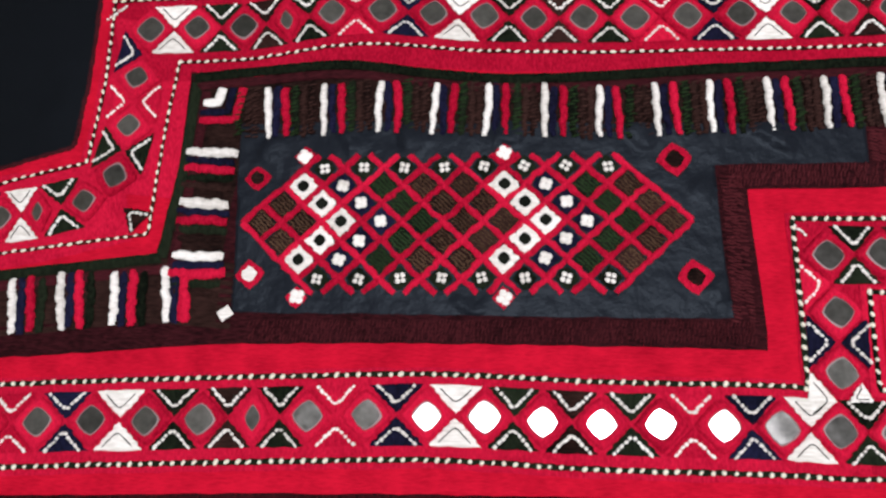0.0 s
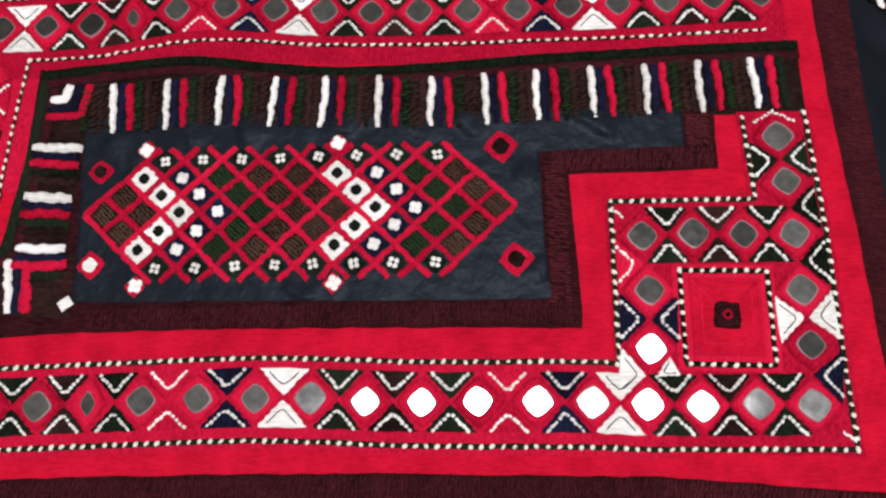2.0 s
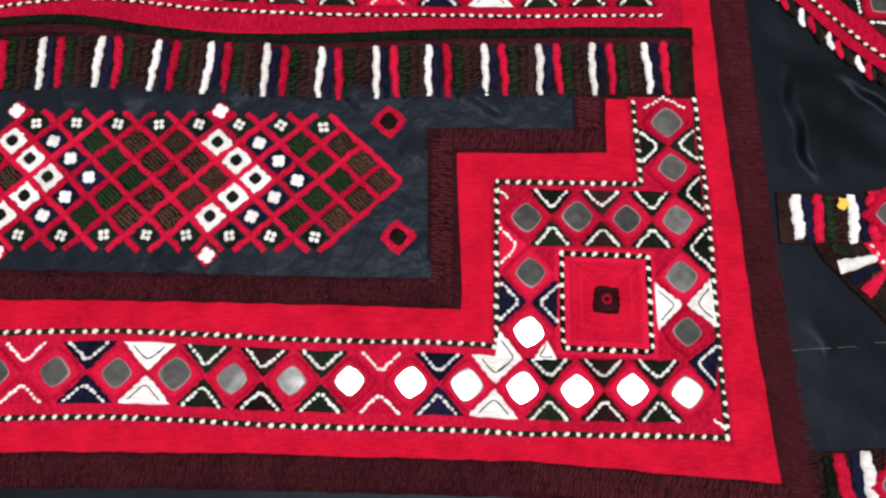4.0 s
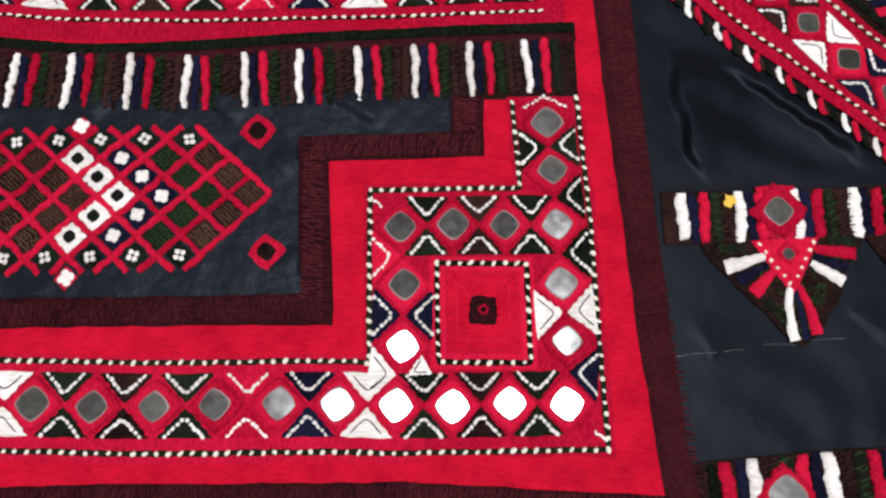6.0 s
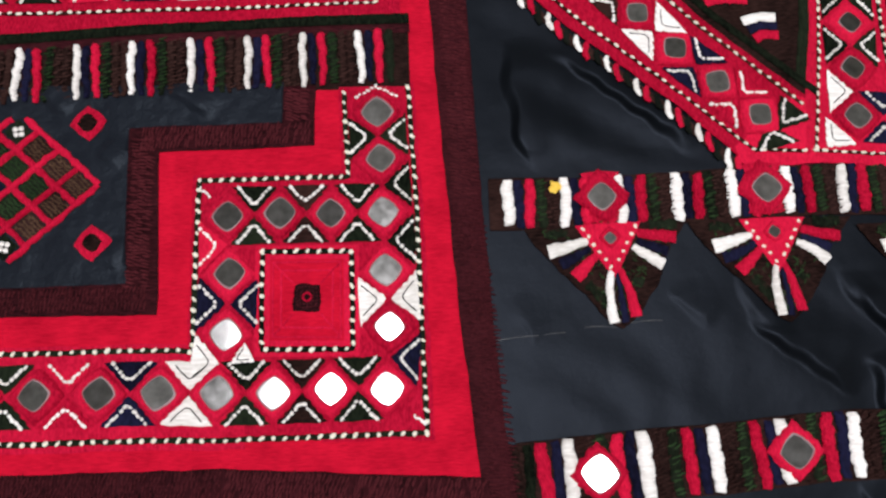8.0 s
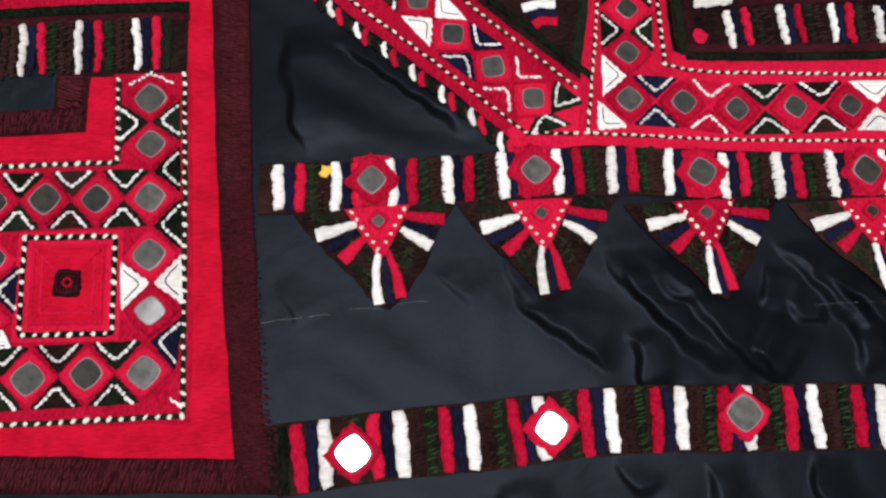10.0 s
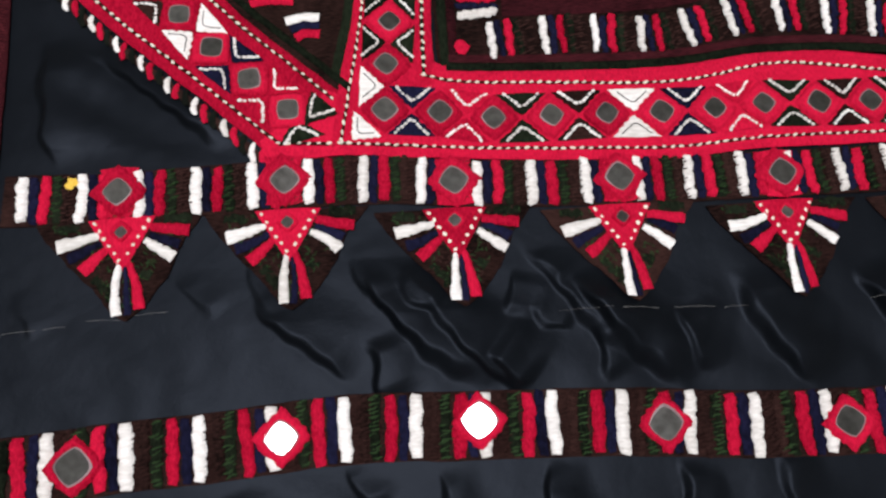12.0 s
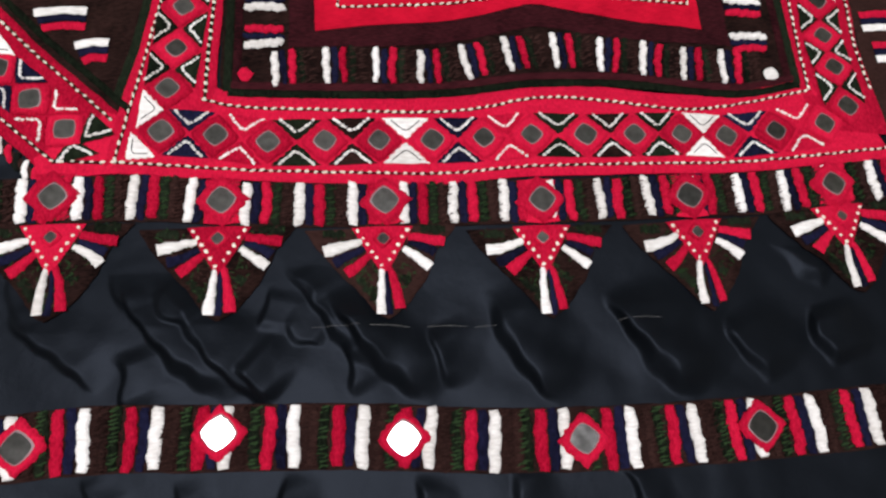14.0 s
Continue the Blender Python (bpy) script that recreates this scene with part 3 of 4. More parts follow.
# mirrors and coloured triangles
mirror_row(B, -3, 17, "".join("wgbgrn"[(k - 1) % 6] for k in range(-3, 17)), panel, small=(4,))
mirror_row(D, 0, 16, "".join("wgbgrn"[k % 6] for k in range(0, 16)), panel, small=(3,))
mirror_row(E, 0, 3, "nrg", panel, skip=(0,), glass=6.2, only={0: (-1,)})
mirror_row(E2, 0, 3, "gwn", panel, small=(1,), half=10.5, glass=5.8)
chevron_patch((-352, 62), (-343, 54), 7, "b", panel)
chevron_patch((-32.5, -26), (-24, -21.5), 4.5, "w", panel, 1.7)
mirror_row(LC, 0, 3, "rnw", panel, skip=(3,), only={0: (-1,), 2: (-1,)})
mirror_row(LT, 0, 3, "gbg", panel, skip=(0, 3))
mirror_row(LR, 0, 5, "gggwn", panel, skip=(5,), only={1: (1,), 2: (1,), 4: (1,)})
for tip, mid in (((-372, 161), (-363, 168)), ((31, 95), (22, 90)), ((31, 95), (40, 90)), ((-42, 46), (-46, 50)), ((43, -50), (47, -53))):
    v, f = [], []
    beads(v, f, evenly([tip, mid], 1.9), 2.3, 1.2, 1.4, 0.5)
    part("tick_stitch", v, f, WHITE, panel, "white stitched tick")

# the framed square between the corner's mirrors
v, f = [], []
patch(v, f, [(-22, 23.5), (22, 22), (21.5, -25), (-22.5, -23.5)], 1.1, 0.6, 0.97)
square = part("red_square", v, f, RED, panel, "red square medallion")
v, f = [], []
patch(v, f, [(-15.5, 17), (15.5, 16), (15, -18.5), (-15.8, -17)], 1.75, 0.35, 0.35)
part("square_field", v, f, RED_CLOTH, square, "plain red stitched square")
for px, py in ((-14.6, 16), (14.6, 15), (14.2, -17.5), (-14.8, -16)):
    v, f = [], []
    ribbon(v, f, evenly([(px, py), (px * 0.4, py * 0.4)], 1.5), 0.8, 2.05, 0.35, 0.15)
    part("mitre_stitch", v, f, RED, square)
for size in (0.95, 0.72):
    v, f = [], []
    ribbon(v, f, evenly([(-15 * size, 16.5 * size), (15 * size, 15.5 * size), (14.5 * size, -18 * size), (-15.3 * size, -16.5 * size), (-15 * size, 16.5 * size)], 1.5), 0.9, 2.0, 0.35, 0.2)
    part("ring_stitch", v, f, RED, square)
v, f = [], []
patch(v, f, diamond(0, 0, 0.74, 0.67, 7.6, 1.1, 28, 0.6), 2.1, 0.5, 0.75)
part("square_eye", v, f, MAROON, square, "dark maroon stitched centre")
v, f = [], []
for size in (5.4, 3.6):
    beads(v, f, evenly(diamond(0, 0.3, 0.74, 0.67, size, 1.2, 16, 0), 1.5), 1.3, 0.6, 2.5, 0.35)
part("eye_stitches", v, f, BRISTLE, square)
v, f = [], []
ribbon(v, f, diamond(0, 0.3, 1, 0, 1.8, 1.6, 12, 0) + [(1.8, 0.3)], 1.0, 2.5, 0.4, 0.1)
part("eye_ring", v, f, RED, square)

# bristly surface of the maroon bands: short stitches across each band
def bristles(start, end, columns, long, z):
    """Columns of short stitches, each lying across the band's run from start to end."""
    (x0, y0), (x1, y1) = start, end
    run = math.hypot(x1 - x0, y1 - y0)
    c, s = (x1 - x0) / run, (y1 - y0) / run
    v, f = [], []
    for col in range(columns):
        side = (col - (columns - 1) / 2) * long * 0.92
        for k in range(int(run / 1.55)):
            if RNG.random() < 0.1:
                continue
            u, o = k * 1.55 + RNG.uniform(-0.35, 0.35), side + RNG.uniform(-0.5, 0.5)
            px, py = x0 + u * c - o * s, y0 + u * s + o * c
            beads(v, f, [(px, py), (px - s + 0.25 * c, py + c + 0.25 * s)][:2], long * 1.0, 0.8, z + 0.2, 0.65, 0.0, 0.22)
    part("bristle_stitches", v, f, BRISTLE, panel)


bristles((65.5, 190), (68.5, 40), 3, 4.2, 0.75)
bristles((68.5, 40), (78, -84), 3, 4.4, 0.75)
bristles((-440, -75.5), (-155, -71.5), 3, 4.2, 0.8)
bristles((-155, -71.5), (-33, -74), 3, 4.2, 0.8)
bristles((-33, -74), (72, -82.5), 3, 4.2, 0.8)
bristles((-288, 3.6), (-66, 2.8), 3, 3.4, 0.9)
bristles((-71, 8), (-71, 76), 3, 3.4, 0.9)
bristles((-72, 73.5), (3, 73.5), 3, 3.4, 0.9)
bristles((-4, 80), (-4, 96), 3, 3.8, 0.9)

# striped bands
PLAN = [("w", 0, 3.9), ("n", 4.1, 4.2), ("r", 8.6, 4.4), ("g", 13.6, 4.2), ("b", 17.6, 3.4), ("b", 21.3, 3.4)]
S = Row((0, -286.3, 108.5), (2, -232, 110.3), (4, -180.4, 108), (6, -128.4, 106), (8, -77.5, 107.2), (10, -26.6, 108.2), (12, 24.2, 110))
striped(S, 0, 12, 13.4, PLAN, panel, 1.5, skip=((12, "b"),), narrow=0.72)
rungs(S, -1, 11, [("g", 13.4, 3.6), ("b", 17.8, 3.0), ("b", 21.6, 2.8)], 13.0, panel, 2.2)
SC = Row((0, -311.5, 88.6), (1, -313.2, 63.7), (2, -314.5, 38.4))
striped(SC, 0, 2, 12.0, [("w", 0, 4.8), ("n", 4.4, 4.0), ("r", 8.4, 4.6), ("g", 12.8, 4.0), ("b", 17.0, 3.8)], panel, 1.5)
SB = Row((-3, -470, 10), (0, -399.5, 15), (1, -377, 17.6), (2, -352, 18.6), (3, -327.8, 20))
striped(SB, -2, 3, 13.2, PLAN[:4], panel, 1.5, skip=((3, "g"),))
for pts, colour, wide in (([(-319, 114), (-311, 114.5), (-309, 122)], "w", 4.5), ([(-320, 109), (-306, 109.5), (-304, 122)], "n", 3.6),
                          ([(-320, 105), (-302, 105.5), (-299, 122)], "r", 4.0), ([(-319, 30), (-301, 30.5)], "r", 4.4), ([(-319.5, 8), (-319, 30)], "r", 4.4),
                          ([(-323.5, 8), (-323, 33), (-302, 34)], "n", 3.4), ([(-302, 10), (-297, 13.5)], "w", 5.0)):
    bar({"w": "white", "n": "navy", "r": "red"}[colour] + "_stripe", pts, wide, 1.5, 1.0, COLOURS[colour], panel, 0.3, 2.0)

# ---- the diamond lattice on the panel's silk ----
K0, KX = -285.6, 9.33


def knot(k, j):
    return K0 + KX * k + 0.02 * j * 8.7, 53.8 + j * (8.55 if j > 0 else 8.85) - 0.02 * (k - 10)


lattice = silk_inset


def lattice_line(c, rising):
    lo = max(-3.76, (-1 - c) / 2 if rising else (c - 21) / 2)
    hi = min(3.72, (21 - c) / 2 if rising else (c + 1) / 2)
    if hi - lo < 0.8:
        return
    js = np.linspace(lo, hi, max(3, int((hi - lo) * 6)))
    pts = [knot(c + j if rising else c - j, j) for j in js]
    pts = [(x + RNG.uniform(-0.3, 0.3), y + RNG.uniform(-0.3, 0.3)) for x, y in pts]
    v, f = [], []
    ribbon(v, f, pts, 2.9, 1.3, 1.1, 0.5)
    part("lattice_line", v, f, RED, lattice)


for c in range(-1, 22, 2):
    lattice_line(c, True)
    lattice_line(c, False)


def cell(k, j, name, size, material, z=1.25, thick=0.5, power=1.1, label=""):
    x, y = knot(k, j)
    v, f = [], []
    patch(v, f, diamond(x, y, 1, 0, size, power, 28, size * (0.13 if material == WHITE else 0.07)), z, thick, 0.75)
    return part(name, v, f, material, lattice, label)


def flower(k, j, size=2.2, spread=0.75, petal=0.78):
    x, y = knot(k, j)
    x, y = x + RNG.uniform(-0.5, 0.5), y + RNG.uniform(-0.4, 0.4)
    v, f = [], []
    turn = RNG.uniform(0.2, 1.2)
    for a, b in ((math.cos(q + turn), math.sin(q + turn)) for q in (0, 1.571, 3.142, 4.712)):
        patch(v, f, diamond(x + a * size * spread, y + b * size * spread, 1, 0, size * petal, 2.0, 8, 0.2), 1.7, 0.6, 0.6)
    part("white_flower", v, f, WHITE, lattice)


for j in range(-3, 4):
    for k in range(abs(j) if abs(j) < 3 else 3, 21 - (abs(j) if abs(j) < 3 else 3)):
        if (k + j) % 2:
            continue
        a = k + abs(j)
        if abs(j) == 3:
            cell(k, j, "green_cell", 5.6, GREEN if k % 4 else NAVY)
            flower(k, j, 2.0, 0.85, 0.62)
        elif a in (4, 14) and k >= 2:
            cell(k, j, "white_cell", 7.2, WHITE, 1.4, 0.9)
            cell(k, j, "cell_eye", 2.9, BLACK, 2.3, 0.25, 1.5)
        elif a in (6, 16):
            cell(k, j, "navy_cell", 6.2, NAVY)
            flower(k, j)
        else:
            green = a in (8, 18)
            cell(k, j, "green_cell" if green else "brown_cell", 6.6, GREEN if green else BROWN, 1.25, 0.3)
            x, y = knot(k, j)
            v, f = [], []
            for p in range(-4, 5):
                for q in range(-4, 5):
                    if (p + q) % 2 == 0 and abs(p) + abs(q) < 5:
                        px, py = x + p * 1.2 + RNG.uniform(-0.3, 0.3), y + q * 1.2 + RNG.uniform(-0.3, 0.3)
                        beads(v, f, [(px, py)] + [(px + 0.8, py - 0.5)], 1.9, 0.8, 1.5, 0.5)
            part("cell_stitches", v, f, MOSS if green else CELL_BROWN, lattice)
for k, j in ((2, 3.72), (12, 3.72), (2, -3.95), (12, -4.0)):
    cell(k, j, "red_tuft", 5.2, RED)
    flower(k, j, 2.5)
for x, y, r, w in ((-288.7, 75.5, 6.2, 0), (-289.8, 29.7, 6.8, 1), (-95.9, 82.1, 8.2, 0), (-90.6, 27.4, 8.2, 0)):
    v, f = [], []
    patch(v, f, diamond(x, y, 1, 0.1, r, 1.15, 16, 0.4), 1.3, 0.7, 0.8)
    d = part("small_diamond", v, f, RED, panel, "small red stitched diamond")
    v, f = [], []
    patch(v, f, diamond(x, y, 1, 0.1, r * 0.55, 1.3, 12, 0.4), 2.0, 0.3, 0.7)
    part("diamond_eye", v, f, WHITE if w else BROWN, d)

# ---- the dress's striped bands ----
U = Row((0, 87, 38), (1, 112, 37.5), (3, 161.5, 38), (6, 236, 39), (8, 287.6, 34.6), (10, 338, 32.2), (13, 411, 30.6), (15, 459.7, 30.6), (17, 508, 31), (19, 556, 31.6), (21, 606, 36), (24, 675, 46))
band = strip("upper_striped_band", U.side(-0.32, 24, 11.6), U.side(-0.32, 24, -11.8), 0.3, BROWN, dress, "dark brown band with white, navy and red stripes", 21, 0.3)
PLAN_U = [("w", 0, 5.1), ("n", 4.7, 4.2), ("r", 9.4, 5.0), ("g", 14.6, 4.2), ("b", 18.5, 3.2)]
striped(U, 0, 23, 10.8, PLAN_U, band, 0.6)
rungs(U, 0, 23, [("g", 14.6, 3.2), ("b", 18.6, 3.2), ("b", 21.6, 2.4)], 10.4, band, 1.3)
for x, y in ((128.4, 39.3), (200.5, 40.3), (277, 35.7), (353.8, 32.7), (429.4, 30), (505.5, 30.3), (582, 33.6), (655, 44)):
    mirror_motif(x, y, 1, 0.05, 12.6, 6.9, dress, 1.95, ragged=0.8)
    for s in (1, -1):
        v, f = [], []
        patch(v, f, [(x - 7, y + 5 * s), (x - 8.5, y + 11 * s), (x, y + 12 * s), (x + 8.5, y + 11 * s), (x + 7, y + 5 * s)], 1.2, 0.5, 0.8)
        part("red_patch", v, f, RED, band)
v, f = [], []
patch(v, f, diamond(108.2, 44.5, 1, 0.3, 3.0, 1.4, 10, 0.7), 1.6, 0.7, 0.6)
part("yellow_tuft", v, f, YELLOW, band, "small yellow thread tuft")

Q = Row((0, 104.9, -75.7), (1, 135.5, -73.6), (2, 164, -73), (4, 223, -70), (6, 281.2, -72.7), (8, 339.4, -75.8), (10, 397, -81.3), (12, 459, -83.8), (14, 517, -83.6), (16, 574, -82.3), (19, 660, -78))
hem = strip("lower_striped_band", Q.side(-0.66, 19, 14), Q.side(-0.66, 19, -14), 0.3, BROWN, dress, "wide dark brown band with red, navy and white stripes", 25, 0.3)
striped(Q, 0, 18, 13.2, [("w", 0, 5.8), ("n", -5.2, 4.6), ("r", -10.6, 5.5), ("g", -16.8, 4.6), ("b", -21.5, 3.8)], hem, 0.6)
rungs(Q, 0, 18, [("b", 5.0, 3.6), ("b", 8.2, 3.4), ("g", 12.2, 3.8)], 13.0, hem, 1.3)
for x, y in ((116, -75.9), (197.5, -71.2), (278.8, -71), (357, -78), (436.3, -83.6), (518.5, -82.8), (602, -80)):
    mirror_motif(x, y, 1, 0.0, 12.0, 7.2, dress, 1.95, ragged=0.7)

# ---- fan motifs below the upper band ----
FANS = ((130.2, 21.6, 2), (202, 21, 0), (276, 17, 0), (351.6, 14.1, 0), (428, 11.2, 0), (505.5, 11.4, 2), (582.4, 16.2, 4), (655, 27, 6))
for x, y, turn in FANS:
    c, s = math.cos(radians(turn)), math.sin(radians(turn))

    def at(a, b):
        return x + a * c - b * s, y + a * s + b * c

    left = evenly([(-36.6, 5.5), (-31, -4), (-22, -15), (-12, -26), (-4, -37.5), (0.6, -40)], 3)
    right = [(np.interp(q[1], [-40, -34, -21, -6, 5.5], [1.2, 9.5, 19.5, 26, 35.8]), q[1]) for q in left]
    fan = strip("fan_motif", [at(*q) for q in left], [at(*q) for q in right], 0.55, BROWN, dress, "brown fan motif with striped rays", 8)
    # rays flare outwards: start, end, colour, width at both ends, bow
    for a, b, a1, b1, colour, w0, w1, bow in ((-9, -1, -27.5, -5.5, "w", 3.2, 6.6, 0.5), (-8.5, -4.6, -23, -11.5, "n", 2.6, 5.6, 0.5), (-6.5, -7.6, -17.5, -17, "r", 3.2, 6.8, 0.3),
                                              (12, 0.4, 29, -3.2, "r", 4.0, 6.0, -0.3), (11.5, -2.8, 24.5, -8.6, "n", 3.0, 5.4, 0.3), (9.5, -5.2, 21.8, -15, "w", 3.2, 5.8, 0.4),
                                              (-0.8, -14, -2.6, -37.5, "w", 2.4, 5.6, -0.8), (0.9, -15, 1.9, -38, "n", 1.8, 3.6, 0.3), (2.4, -14, 6.6, -35.5, "r", 2.8, 5.6, 0.6)):
        bow, long = bow + RNG.uniform(-0.7, 0.7), math.hypot(a1 - a, b1 - b) * RNG.uniform(0.96, 1.02)
        d = math.hypot(a1 - a, b1 - b)
        c1, s1 = (a1 - a) / d, (b1 - b) / d
        swing = RNG.uniform(-0.7, 0.7)
        pts = [at(a + q * long * c1 - (4 * bow * q * (1 - q) + swing * q) * s1, b + q * long * s1 + (4 * bow * q * (1 - q) + swing * q) * c1) for q in np.linspace(0, 1, 12)]
        v, f = [], []
        ribbon(v, f, pts, (w0, w1 * RNG.uniform(0.88, 1.04)), 0.95, 1.3 if colour in "wr" else 0.8, 0.36, 0.12)
        part({"w": "white", "n": "navy", "r": "red"}[colour] + "_ray", v, f, COLOURS[colour], fan)
    for a, b, a1, b1 in ((-28, 3, -18, 2.2), (18, 4, 30, 3.4), (-12, -20, -6, -27), (8, -19, 12, -22), (-6, -24, -5, -31)):
        bar("green_blotch", [at(a, b), at(a1, b1)], 4.0, 0.8, 0.6, GREEN, fan, 0.8, 1.5)
    for shade in (FLECK, MOSS):
        v, f = [], []
        for _ in range(110):
            b = RNG.uniform(-34, 4.5)
            w = np.interp(b, [-38, -10, 5], [1.0, 20, 31])
            a = RNG.uniform(-w, w)
            beads(v, f, [at(a, b), at(a + RNG.uniform(-1, 1), b + RNG.uniform(-1, 1))], 2.2, 0.6, 1.0, 0.35)
        part("fan_stitches", v, f, shade, fan)
    v, f = [], []
    patch(v, f, [at(-14.5, 5.5), at(-6, 6), at(6, 6), at(14.5, 5.5), at(8, -6), at(0.8, -18), at(-0.8, -18), at(-8, -6)], 1.1, 0.8, 0.85)
    tri = part("red_triangle", v, f, RED, fan, "red triangle edged with white dots")
    v, f = [], []
    beads(v, f, [at(-11.5 + 11 * q, 3.6 - 18 * q) for q in np.linspace(0, 0.95, 6)] + [at(11.5 - 11 * q, 3.6 - 18 * q) for q in np.linspace(0, 0.8, 5)], 2.2, 1.9, 1.8, 0.6)
    part("white_stitches", v, f, CREAM, fan)
    mirror_motif(*at(0, -0.6), c, s, 5.2, 2.9, fan, 1.6, ragged=0.2, hold=fan)

# ---- the yoke ----
Y = Row((0, 247.8, 72.2), (1, 272.7, 69.8), (2, 298.5, 66), (4, 352, 64.8), (6, 404, 64.2), (7, 429, 66), (8, 457, 65.2), (10, 508, 64.6), (11, 531.3, 63), (12, 558.6, 64.4), (13, 586, 67.8))
YL = Row((0, 247.8, 72.2), (1, 250, 95.6), (2, 252.2, 119), (3, 254.7, 144), (5, 259, 194))
YR = Row((0, 602, 77.9), (1, 601, 101.8), (2, 599.7, 122), (3, 601.7, 144.5), (5, 604, 192))
LOW = Row((0, 226.3, 56.8), (1, 262, 53.5), (2, 304.4, 50.4), (3, 345, 48), (4, 387.7, 46.4), (5, 429.3, 48.8), (6, 480, 48.6), (7, 533.7, 47.8), (8, 580, 50), (9, 622, 53.5))
UP = Row((0, 267, 89.5), (1, 284.7, 85.4), (2, 333.3, 82), (3, 375.8, 80), (4, 404.5, 81.6), (5, 434.1, 87.4), (6, 463.9, 86), (7, 508.7, 79.2), (8, 545, 81.5), (9, 581, 88))
n_low = LOW.side(-0.05, 8.95, -5.2, 0.25)
n_up = [UP.at(q) for q in np.linspace(-0.6, 9.6, len(n_low))]
yoke = strip("yoke", n_low, [(x, y + 9) for x, y in n_up], 0.9, RED, dress, "crimson mirror-work yoke with dark striped inset", 6)
lo = evenly([(221.5, 54), (230, 103), (237, 149), (243, 195)], 6)
hi = evenly([(272, 86), (272.5, 118), (274.5, 150), (276, 195)], 6)
lo2 = [tuple(np.array(lo[0]) + (np.array(lo[-1]) - np.array(lo[0])) * q) for q in np.linspace(0, 1, len(hi))]
strip("crimson_band", lo2, hi, 0.95, RED, yoke, "crimson embroidered border", 6)
strip("crimson_band", [(x - 23, y) for x, y in YR.side(-0.5, 5, 0)], [(x + 20.5, y - 5) for x, y in YR.side(-0.5, 5, 0)], 0.95, RED, yoke, "crimson embroidered border", 6)
GL = Row((0, 277.8, 91.5), (1, 333, 88.4), (2, 390, 88.4), (3, 435, 93.6), (4, 481, 92.6), (5, 541, 85), (6, 579, 90))
sheet("striped_ground", [(274, 195), (274, 92)] + GL.side(0, 6, 0) + [(581, 195)], 0.8, BROWN, yoke, "dark brown ribbed stripe ground")
for d, material, wide in ((2.2, GREEN, 4.4), (6.6, MAROON, 4.2)):
    bar("edging", GL.side(0, 6, d), wide, 1.0, 0.8, material, yoke, 0.2, 3.0)
    bar("edging", [(275.5 + d, 92 + d), (276.5 + d, 195)], wide, 1.0, 0.75, material, yoke, 0.2, 3.0)
    bar("edging", [(580 - d, 90 + d), (580.5 - d, 195)], wide, 1.0, 0.75, material, yoke, 0.2, 3.0)
dotted(LOW.side(0, 9, 0), yoke, 1.2, 4.3, 1.3, 2.3)
dotted([(226.8, 58), (235.3, 102.7), (243, 149), (250, 195)], yoke, 1.2, 4.3, 1.3, 2.3)
dotted(UP.side(0, 9, 0), yoke, 1.2, 4.3, 1.3, 2.3)
dotted([(267, 90), (268, 118), (269.8, 149.4), (271, 195)], yoke, 1.2, 4.3, 1.9, 2.3)
dotted([(583, 90), (583.5, 118), (584.5, 150), (585, 195)], yoke, 1.2, 4.3, 1.3, 2.3)
dotted([(619, 90), (617.5, 118), (619.5, 150), (621, 195)], yoke, 1.2, 4.3, 1.3, 2.3)
mirror_row(Y, 0, 13, "nrgbwnrgbgwnr", dress, half=11.6, glass=6.0, reach=12.2, z=1.6)
mirror_row(YL, 0, 5, "wgggb", dress, skip=(0,), glass=5.8, reach=12.2, z=1.6, only={0: (1,)})
mirror_row(YR, 0, 4, "gggw", dress, glass=5.8, reach=11.8, z=1.6)
chevron_patch((231.5, 58), (239.5, 65.5), 9.0, "w", dress, 1.3)
YS = Row((0, 301, 106.3), (1, 326.5, 107.8), (2, 352, 107), (3, 375, 106), (4, 398, 108.4), (5, 421, 113), (6, 446.6, 115.4), (7, 471.5, 113), (8, 494.7, 109.4), (9, 516.3, 106.3), (10, 538, 104.4))
striped(YS, 0, 10, 10.2, [("w", 0, 4.0), ("n", 4.2, 3.8), ("r", 8.6, 4.2), ("g", 13.2, 3.6)], yoke, 1.2, narrow=0.8)
rungs(YS, 0, 10, [("b", 14.2, 3.4), ("b", 18.6, 3.4)], 9.8, yoke, 1.5)
YV = Row((0, 295.4, 121.5), (1, 295.7, 143.6), (3, 296.5, 188))
striped(YV, 0, 2, 10.5, [("w", 0, 4.8), ("n", 4.4, 3.8), ("r", 8.8, 4.8)], yoke, 1.2)
YW = Row((0, 556.5, 144.5), (1, 555.5, 122.5), (2, 555, 100))
striped(YW, -1, 1, 10.0, [("w", 0, 4.6), ("n", 4.0, 3.6), ("r", 7.8, 4.2)], yoke, 1.2)
v, f = [], []
patch(v, f, diamond(286.2, 103.9, 1, 0, 4.2, 1.5, 10, 0.6), 1.2, 0.7, 0.7)
part("red_patch", v, f, RED, yoke)
v, f = [], []
patch(v, f, diamond(564.1, 98.3, 1, 0, 4.4, 2.2, 10, 0.5), 1.2, 0.7, 0.7)
part("white_patch", v, f, WHITE, yoke)
MR = Row((0, 308, 119), (1, 350, 118.5), (2, 394, 121), (3, 425.6, 128), (4, 445, 130), (5, 487.4, 122), (6, 545, 117))
sheet("maroon_field", MR.side(0, 6, 0) + [(545, 195), (308, 195)], 1.05, MAROON, yoke, "maroon stitched band")
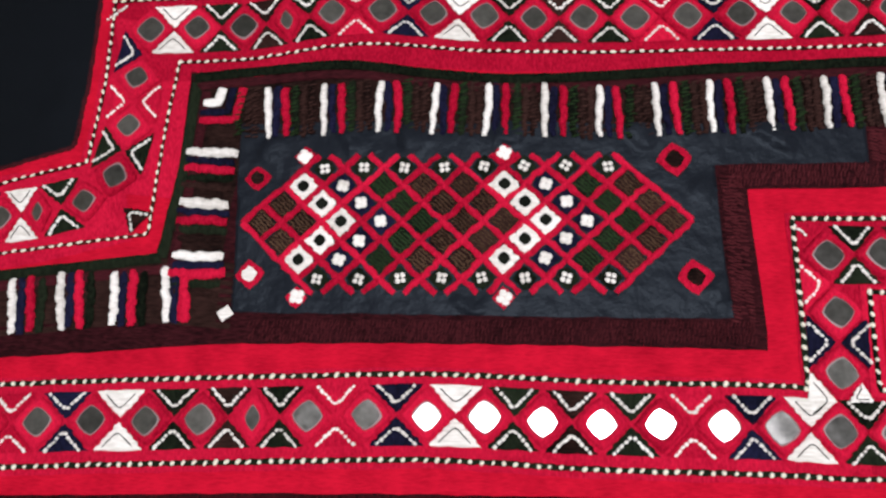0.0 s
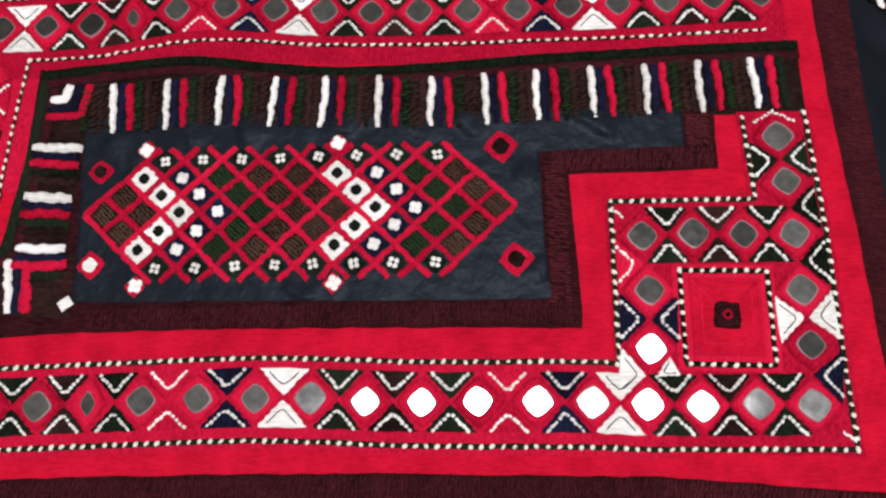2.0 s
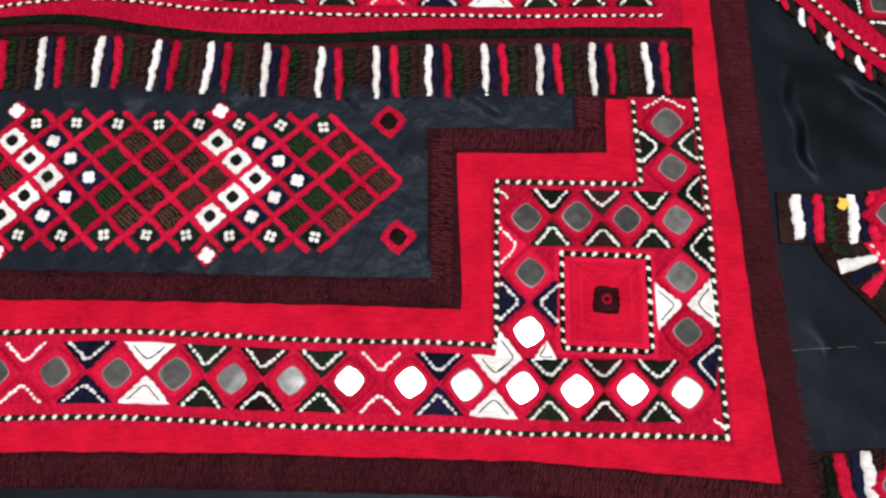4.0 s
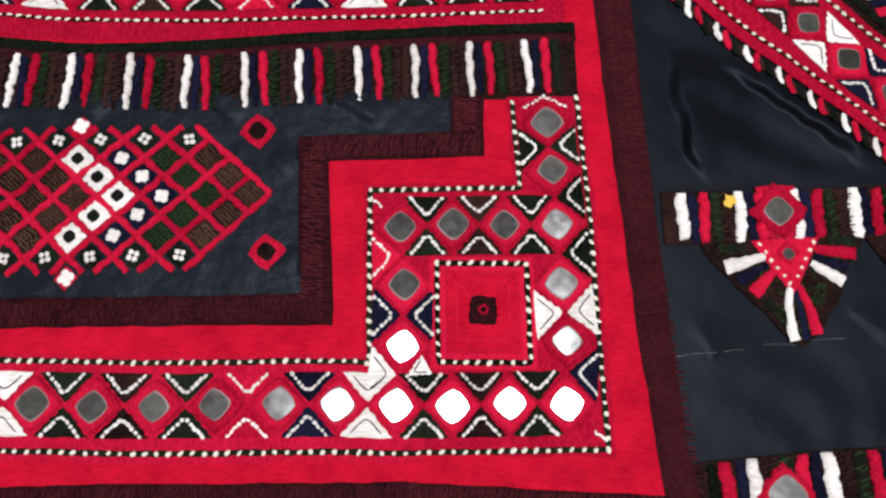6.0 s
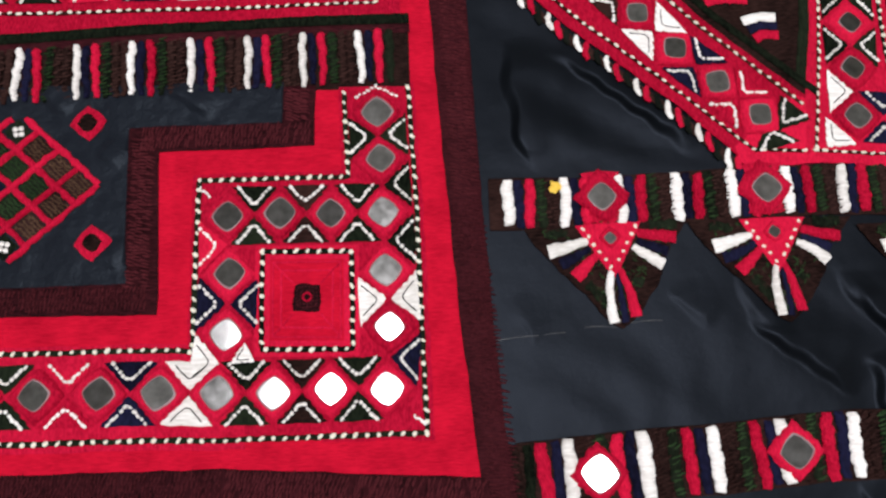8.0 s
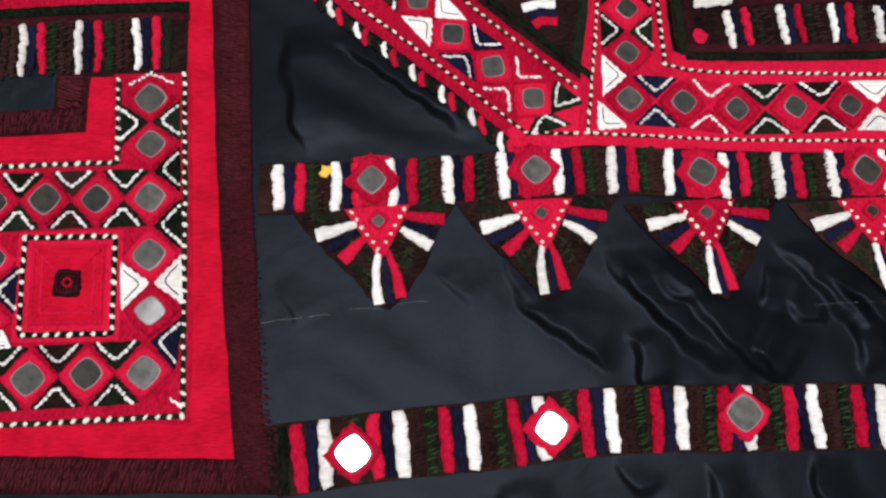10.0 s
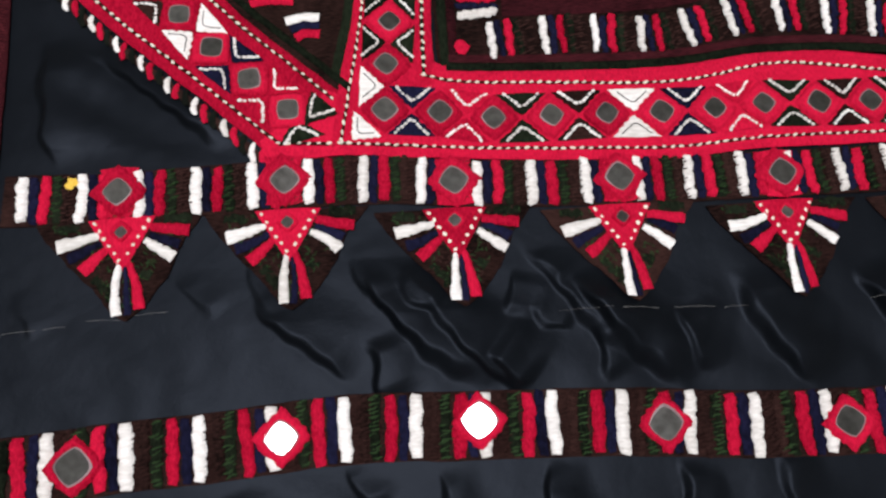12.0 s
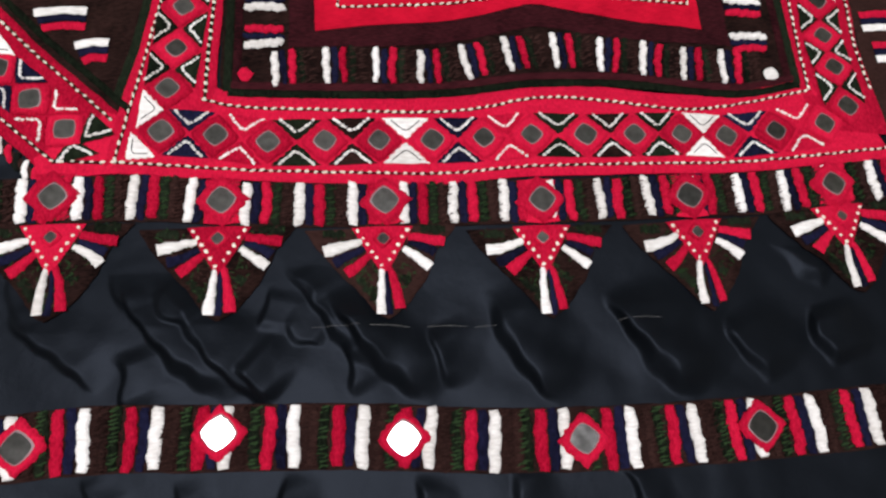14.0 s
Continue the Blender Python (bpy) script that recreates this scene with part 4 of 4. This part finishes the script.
RR = Row((0, 321.5, 128), (1, 355, 131.5), (2, 394, 134), (3, 425.6, 142), (4, 443.4, 144), (5, 487.4, 133.5), (6, 530, 127.5))
sheet("red_cloth", RR.side(0, 6, 0) + [(532, 195), (320.5, 195)], 1.35, RED_CLOTH, yoke, "plain bright red cotton")
dotted([(333, 195), (333.6, 142.2), (394, 144.5), (430, 150), (456, 150), (524.6, 143), (526, 195)], yoke, 1.6, 4.3, 1.3, 2.3)

# the slanting mirror border and the dark gusset beside the yoke
G = Row((-1, 122, 160), (0, 138, 144.5), (1, 153, 127.2), (2, 168, 108.2), (3, 186, 91), (4, 203, 74))
gusset = sheet("slanting_border", [(229, 60), (243, 195), (110, 195), (176, 128)], 0.35, BROWN, dress, "dark gusset with slanting red mirror-work border and striped fringe")
outer = [(78, 166), (101, 142), (124, 118.5), (151, 93.5), (178, 69), (195, 52.5)]
inner = [(131, 176), (148, 161), (164.5, 146), (184, 124), (203.5, 105.5), (231, 80)]
outer, inner = ([tuple([np.interp(q, range(6), [p[a] for p in line]) for a in (0, 1)]) for q in np.linspace(0, 5, 31)] for line in (outer, inner))
strip("crimson_band", outer, inner, 0.7, RED, gusset, "crimson embroidered border", 6)
sheet("crimson_band", [(192, 53), (196, 50), (228, 51.5), (231, 80), (222, 84), (190, 60)], 0.78, RED, gusset, "crimson embroidered border")
dotted([(83, 168), (128, 122.5), (155, 97.8), (182, 73.2), (198.5, 58.4), (221.3, 56.8)], gusset, 1.0, 4.6, 1.5, 2.3)
dotted([(125, 178), (161.4, 141.7), (180.9, 120.6), (200.6, 102), (223.5, 79.5)], gusset, 1.0, 4.6, 1.5, 2.3)
bar("edging", [(133, 180), (168, 147.5), (188, 126.5), (207, 108.5), (232, 84.5)], 3.6, 0.9, 0.7, GREEN, gusset, 0.2)
bar("edging", [(225, 90), (232, 120), (238, 160), (242, 195)], 5.0, 0.7, 0.7, GREEN, gusset, 0.2)
mirror_row(G, -1, 4, "gbwnr", dress, half=11.2, glass=6.2, reach=11.5, z=1.5)
chevron_patch((208.5, 66), (220, 77.5), 8.5, "g", dress, 1.6)
chevron_patch((206.5, 70), (209, 59), 11, "g", dress, 1.45)
fringe = evenly([(76, 162), (121, 115.5), (148, 90.5), (175, 66), (191, 51.5)], 5.6)
bar("fringe_ground", fringe, 4.0, 0.0, 0.5, BROWN, gusset, 0.4, 3.0, "dark brown fringe ground")
for k, (px, py) in enumerate(fringe):
    tilt, hang = RNG.uniform(-0.7, 0.9), RNG.uniform(3.8, 5.6)
    colour = ("white", "red", "dark")[k % 3]
    pts = [(px + 0.6, py + 4.2), (px - 0.3, py + 1.4), (px - 0.2 + tilt, py - 1.6), (px + 1.0 + tilt, py - hang)]
    bar(colour + "_fringe", pts, 2.7 if k % 3 == 0 else 3.0, 0.35, 0.8, (WHITE, RED, BLACK)[k % 3], gusset, 0.35, 1.3, "", 0.5)
SG = Row((0, 211.6, 123.5), (1, 195.5, 142.5), (2, 180, 162))
for i, w in ((0, 9), (1, 14), (2, 16)):
    px, py = SG.at(i)
    for colour, dy, wide in (("w", 0, 4.6), ("n", -4.6, 4.0), ("r", -9.2, 4.6)):
        bar({"w": "white", "n": "navy", "r": "red"}[colour] + "_stripe", [(px - w - dy * 0.5, py + dy - 1.5), (px, py + dy + 0.8), (px + w * 0.8, py + dy)], wide, 0.8, 0.9, COLOURS[colour], gusset, 0.35, 2.0)

# the far shoulder beyond the yoke
far = sheet("far_gusset", [(619, 64), (700, 90), (720, 195), (624, 195)], 0.3, BROWN, dress, "dark brown gusset with white stripes")
for px, py, w in ((638, 128, 12), (641, 108, 12), (640, 150, 14)):
    for colour, dy in (("w", 0), ("n", 4.4), ("r", 8.8)):
        bar({"w": "white", "n": "navy", "r": "red"}[colour] + "_stripe", [(px - w, py + dy), (px, py + dy + 0.6), (px + w, py + dy)], 4.4, 0.8, 0.8, COLOURS[colour], far, 0.35, 2.0)

# loose basting thread across the silk
for x0, y0, x1, y1 in ((79, -21, 96, -19.8), (99, -19.6, 108, -19), (116, -17, 130, -17.6), (136, -16, 150, -15.5), (318, -27, 340, -28), (344, -28.4, 362, -29), (370, -29, 388, -30), (392, -30.4, 402, -30.6), (460, -31, 480, -31)):
    bar("basting_thread", [(x0, y0), ((x0 + x1) / 2, (y0 + y1) / 2 + 0.4), (x1, y1)], 0.16, -1.1, 0.12, PALE, dress, 0.02, 3.0, "loose pale basting thread")
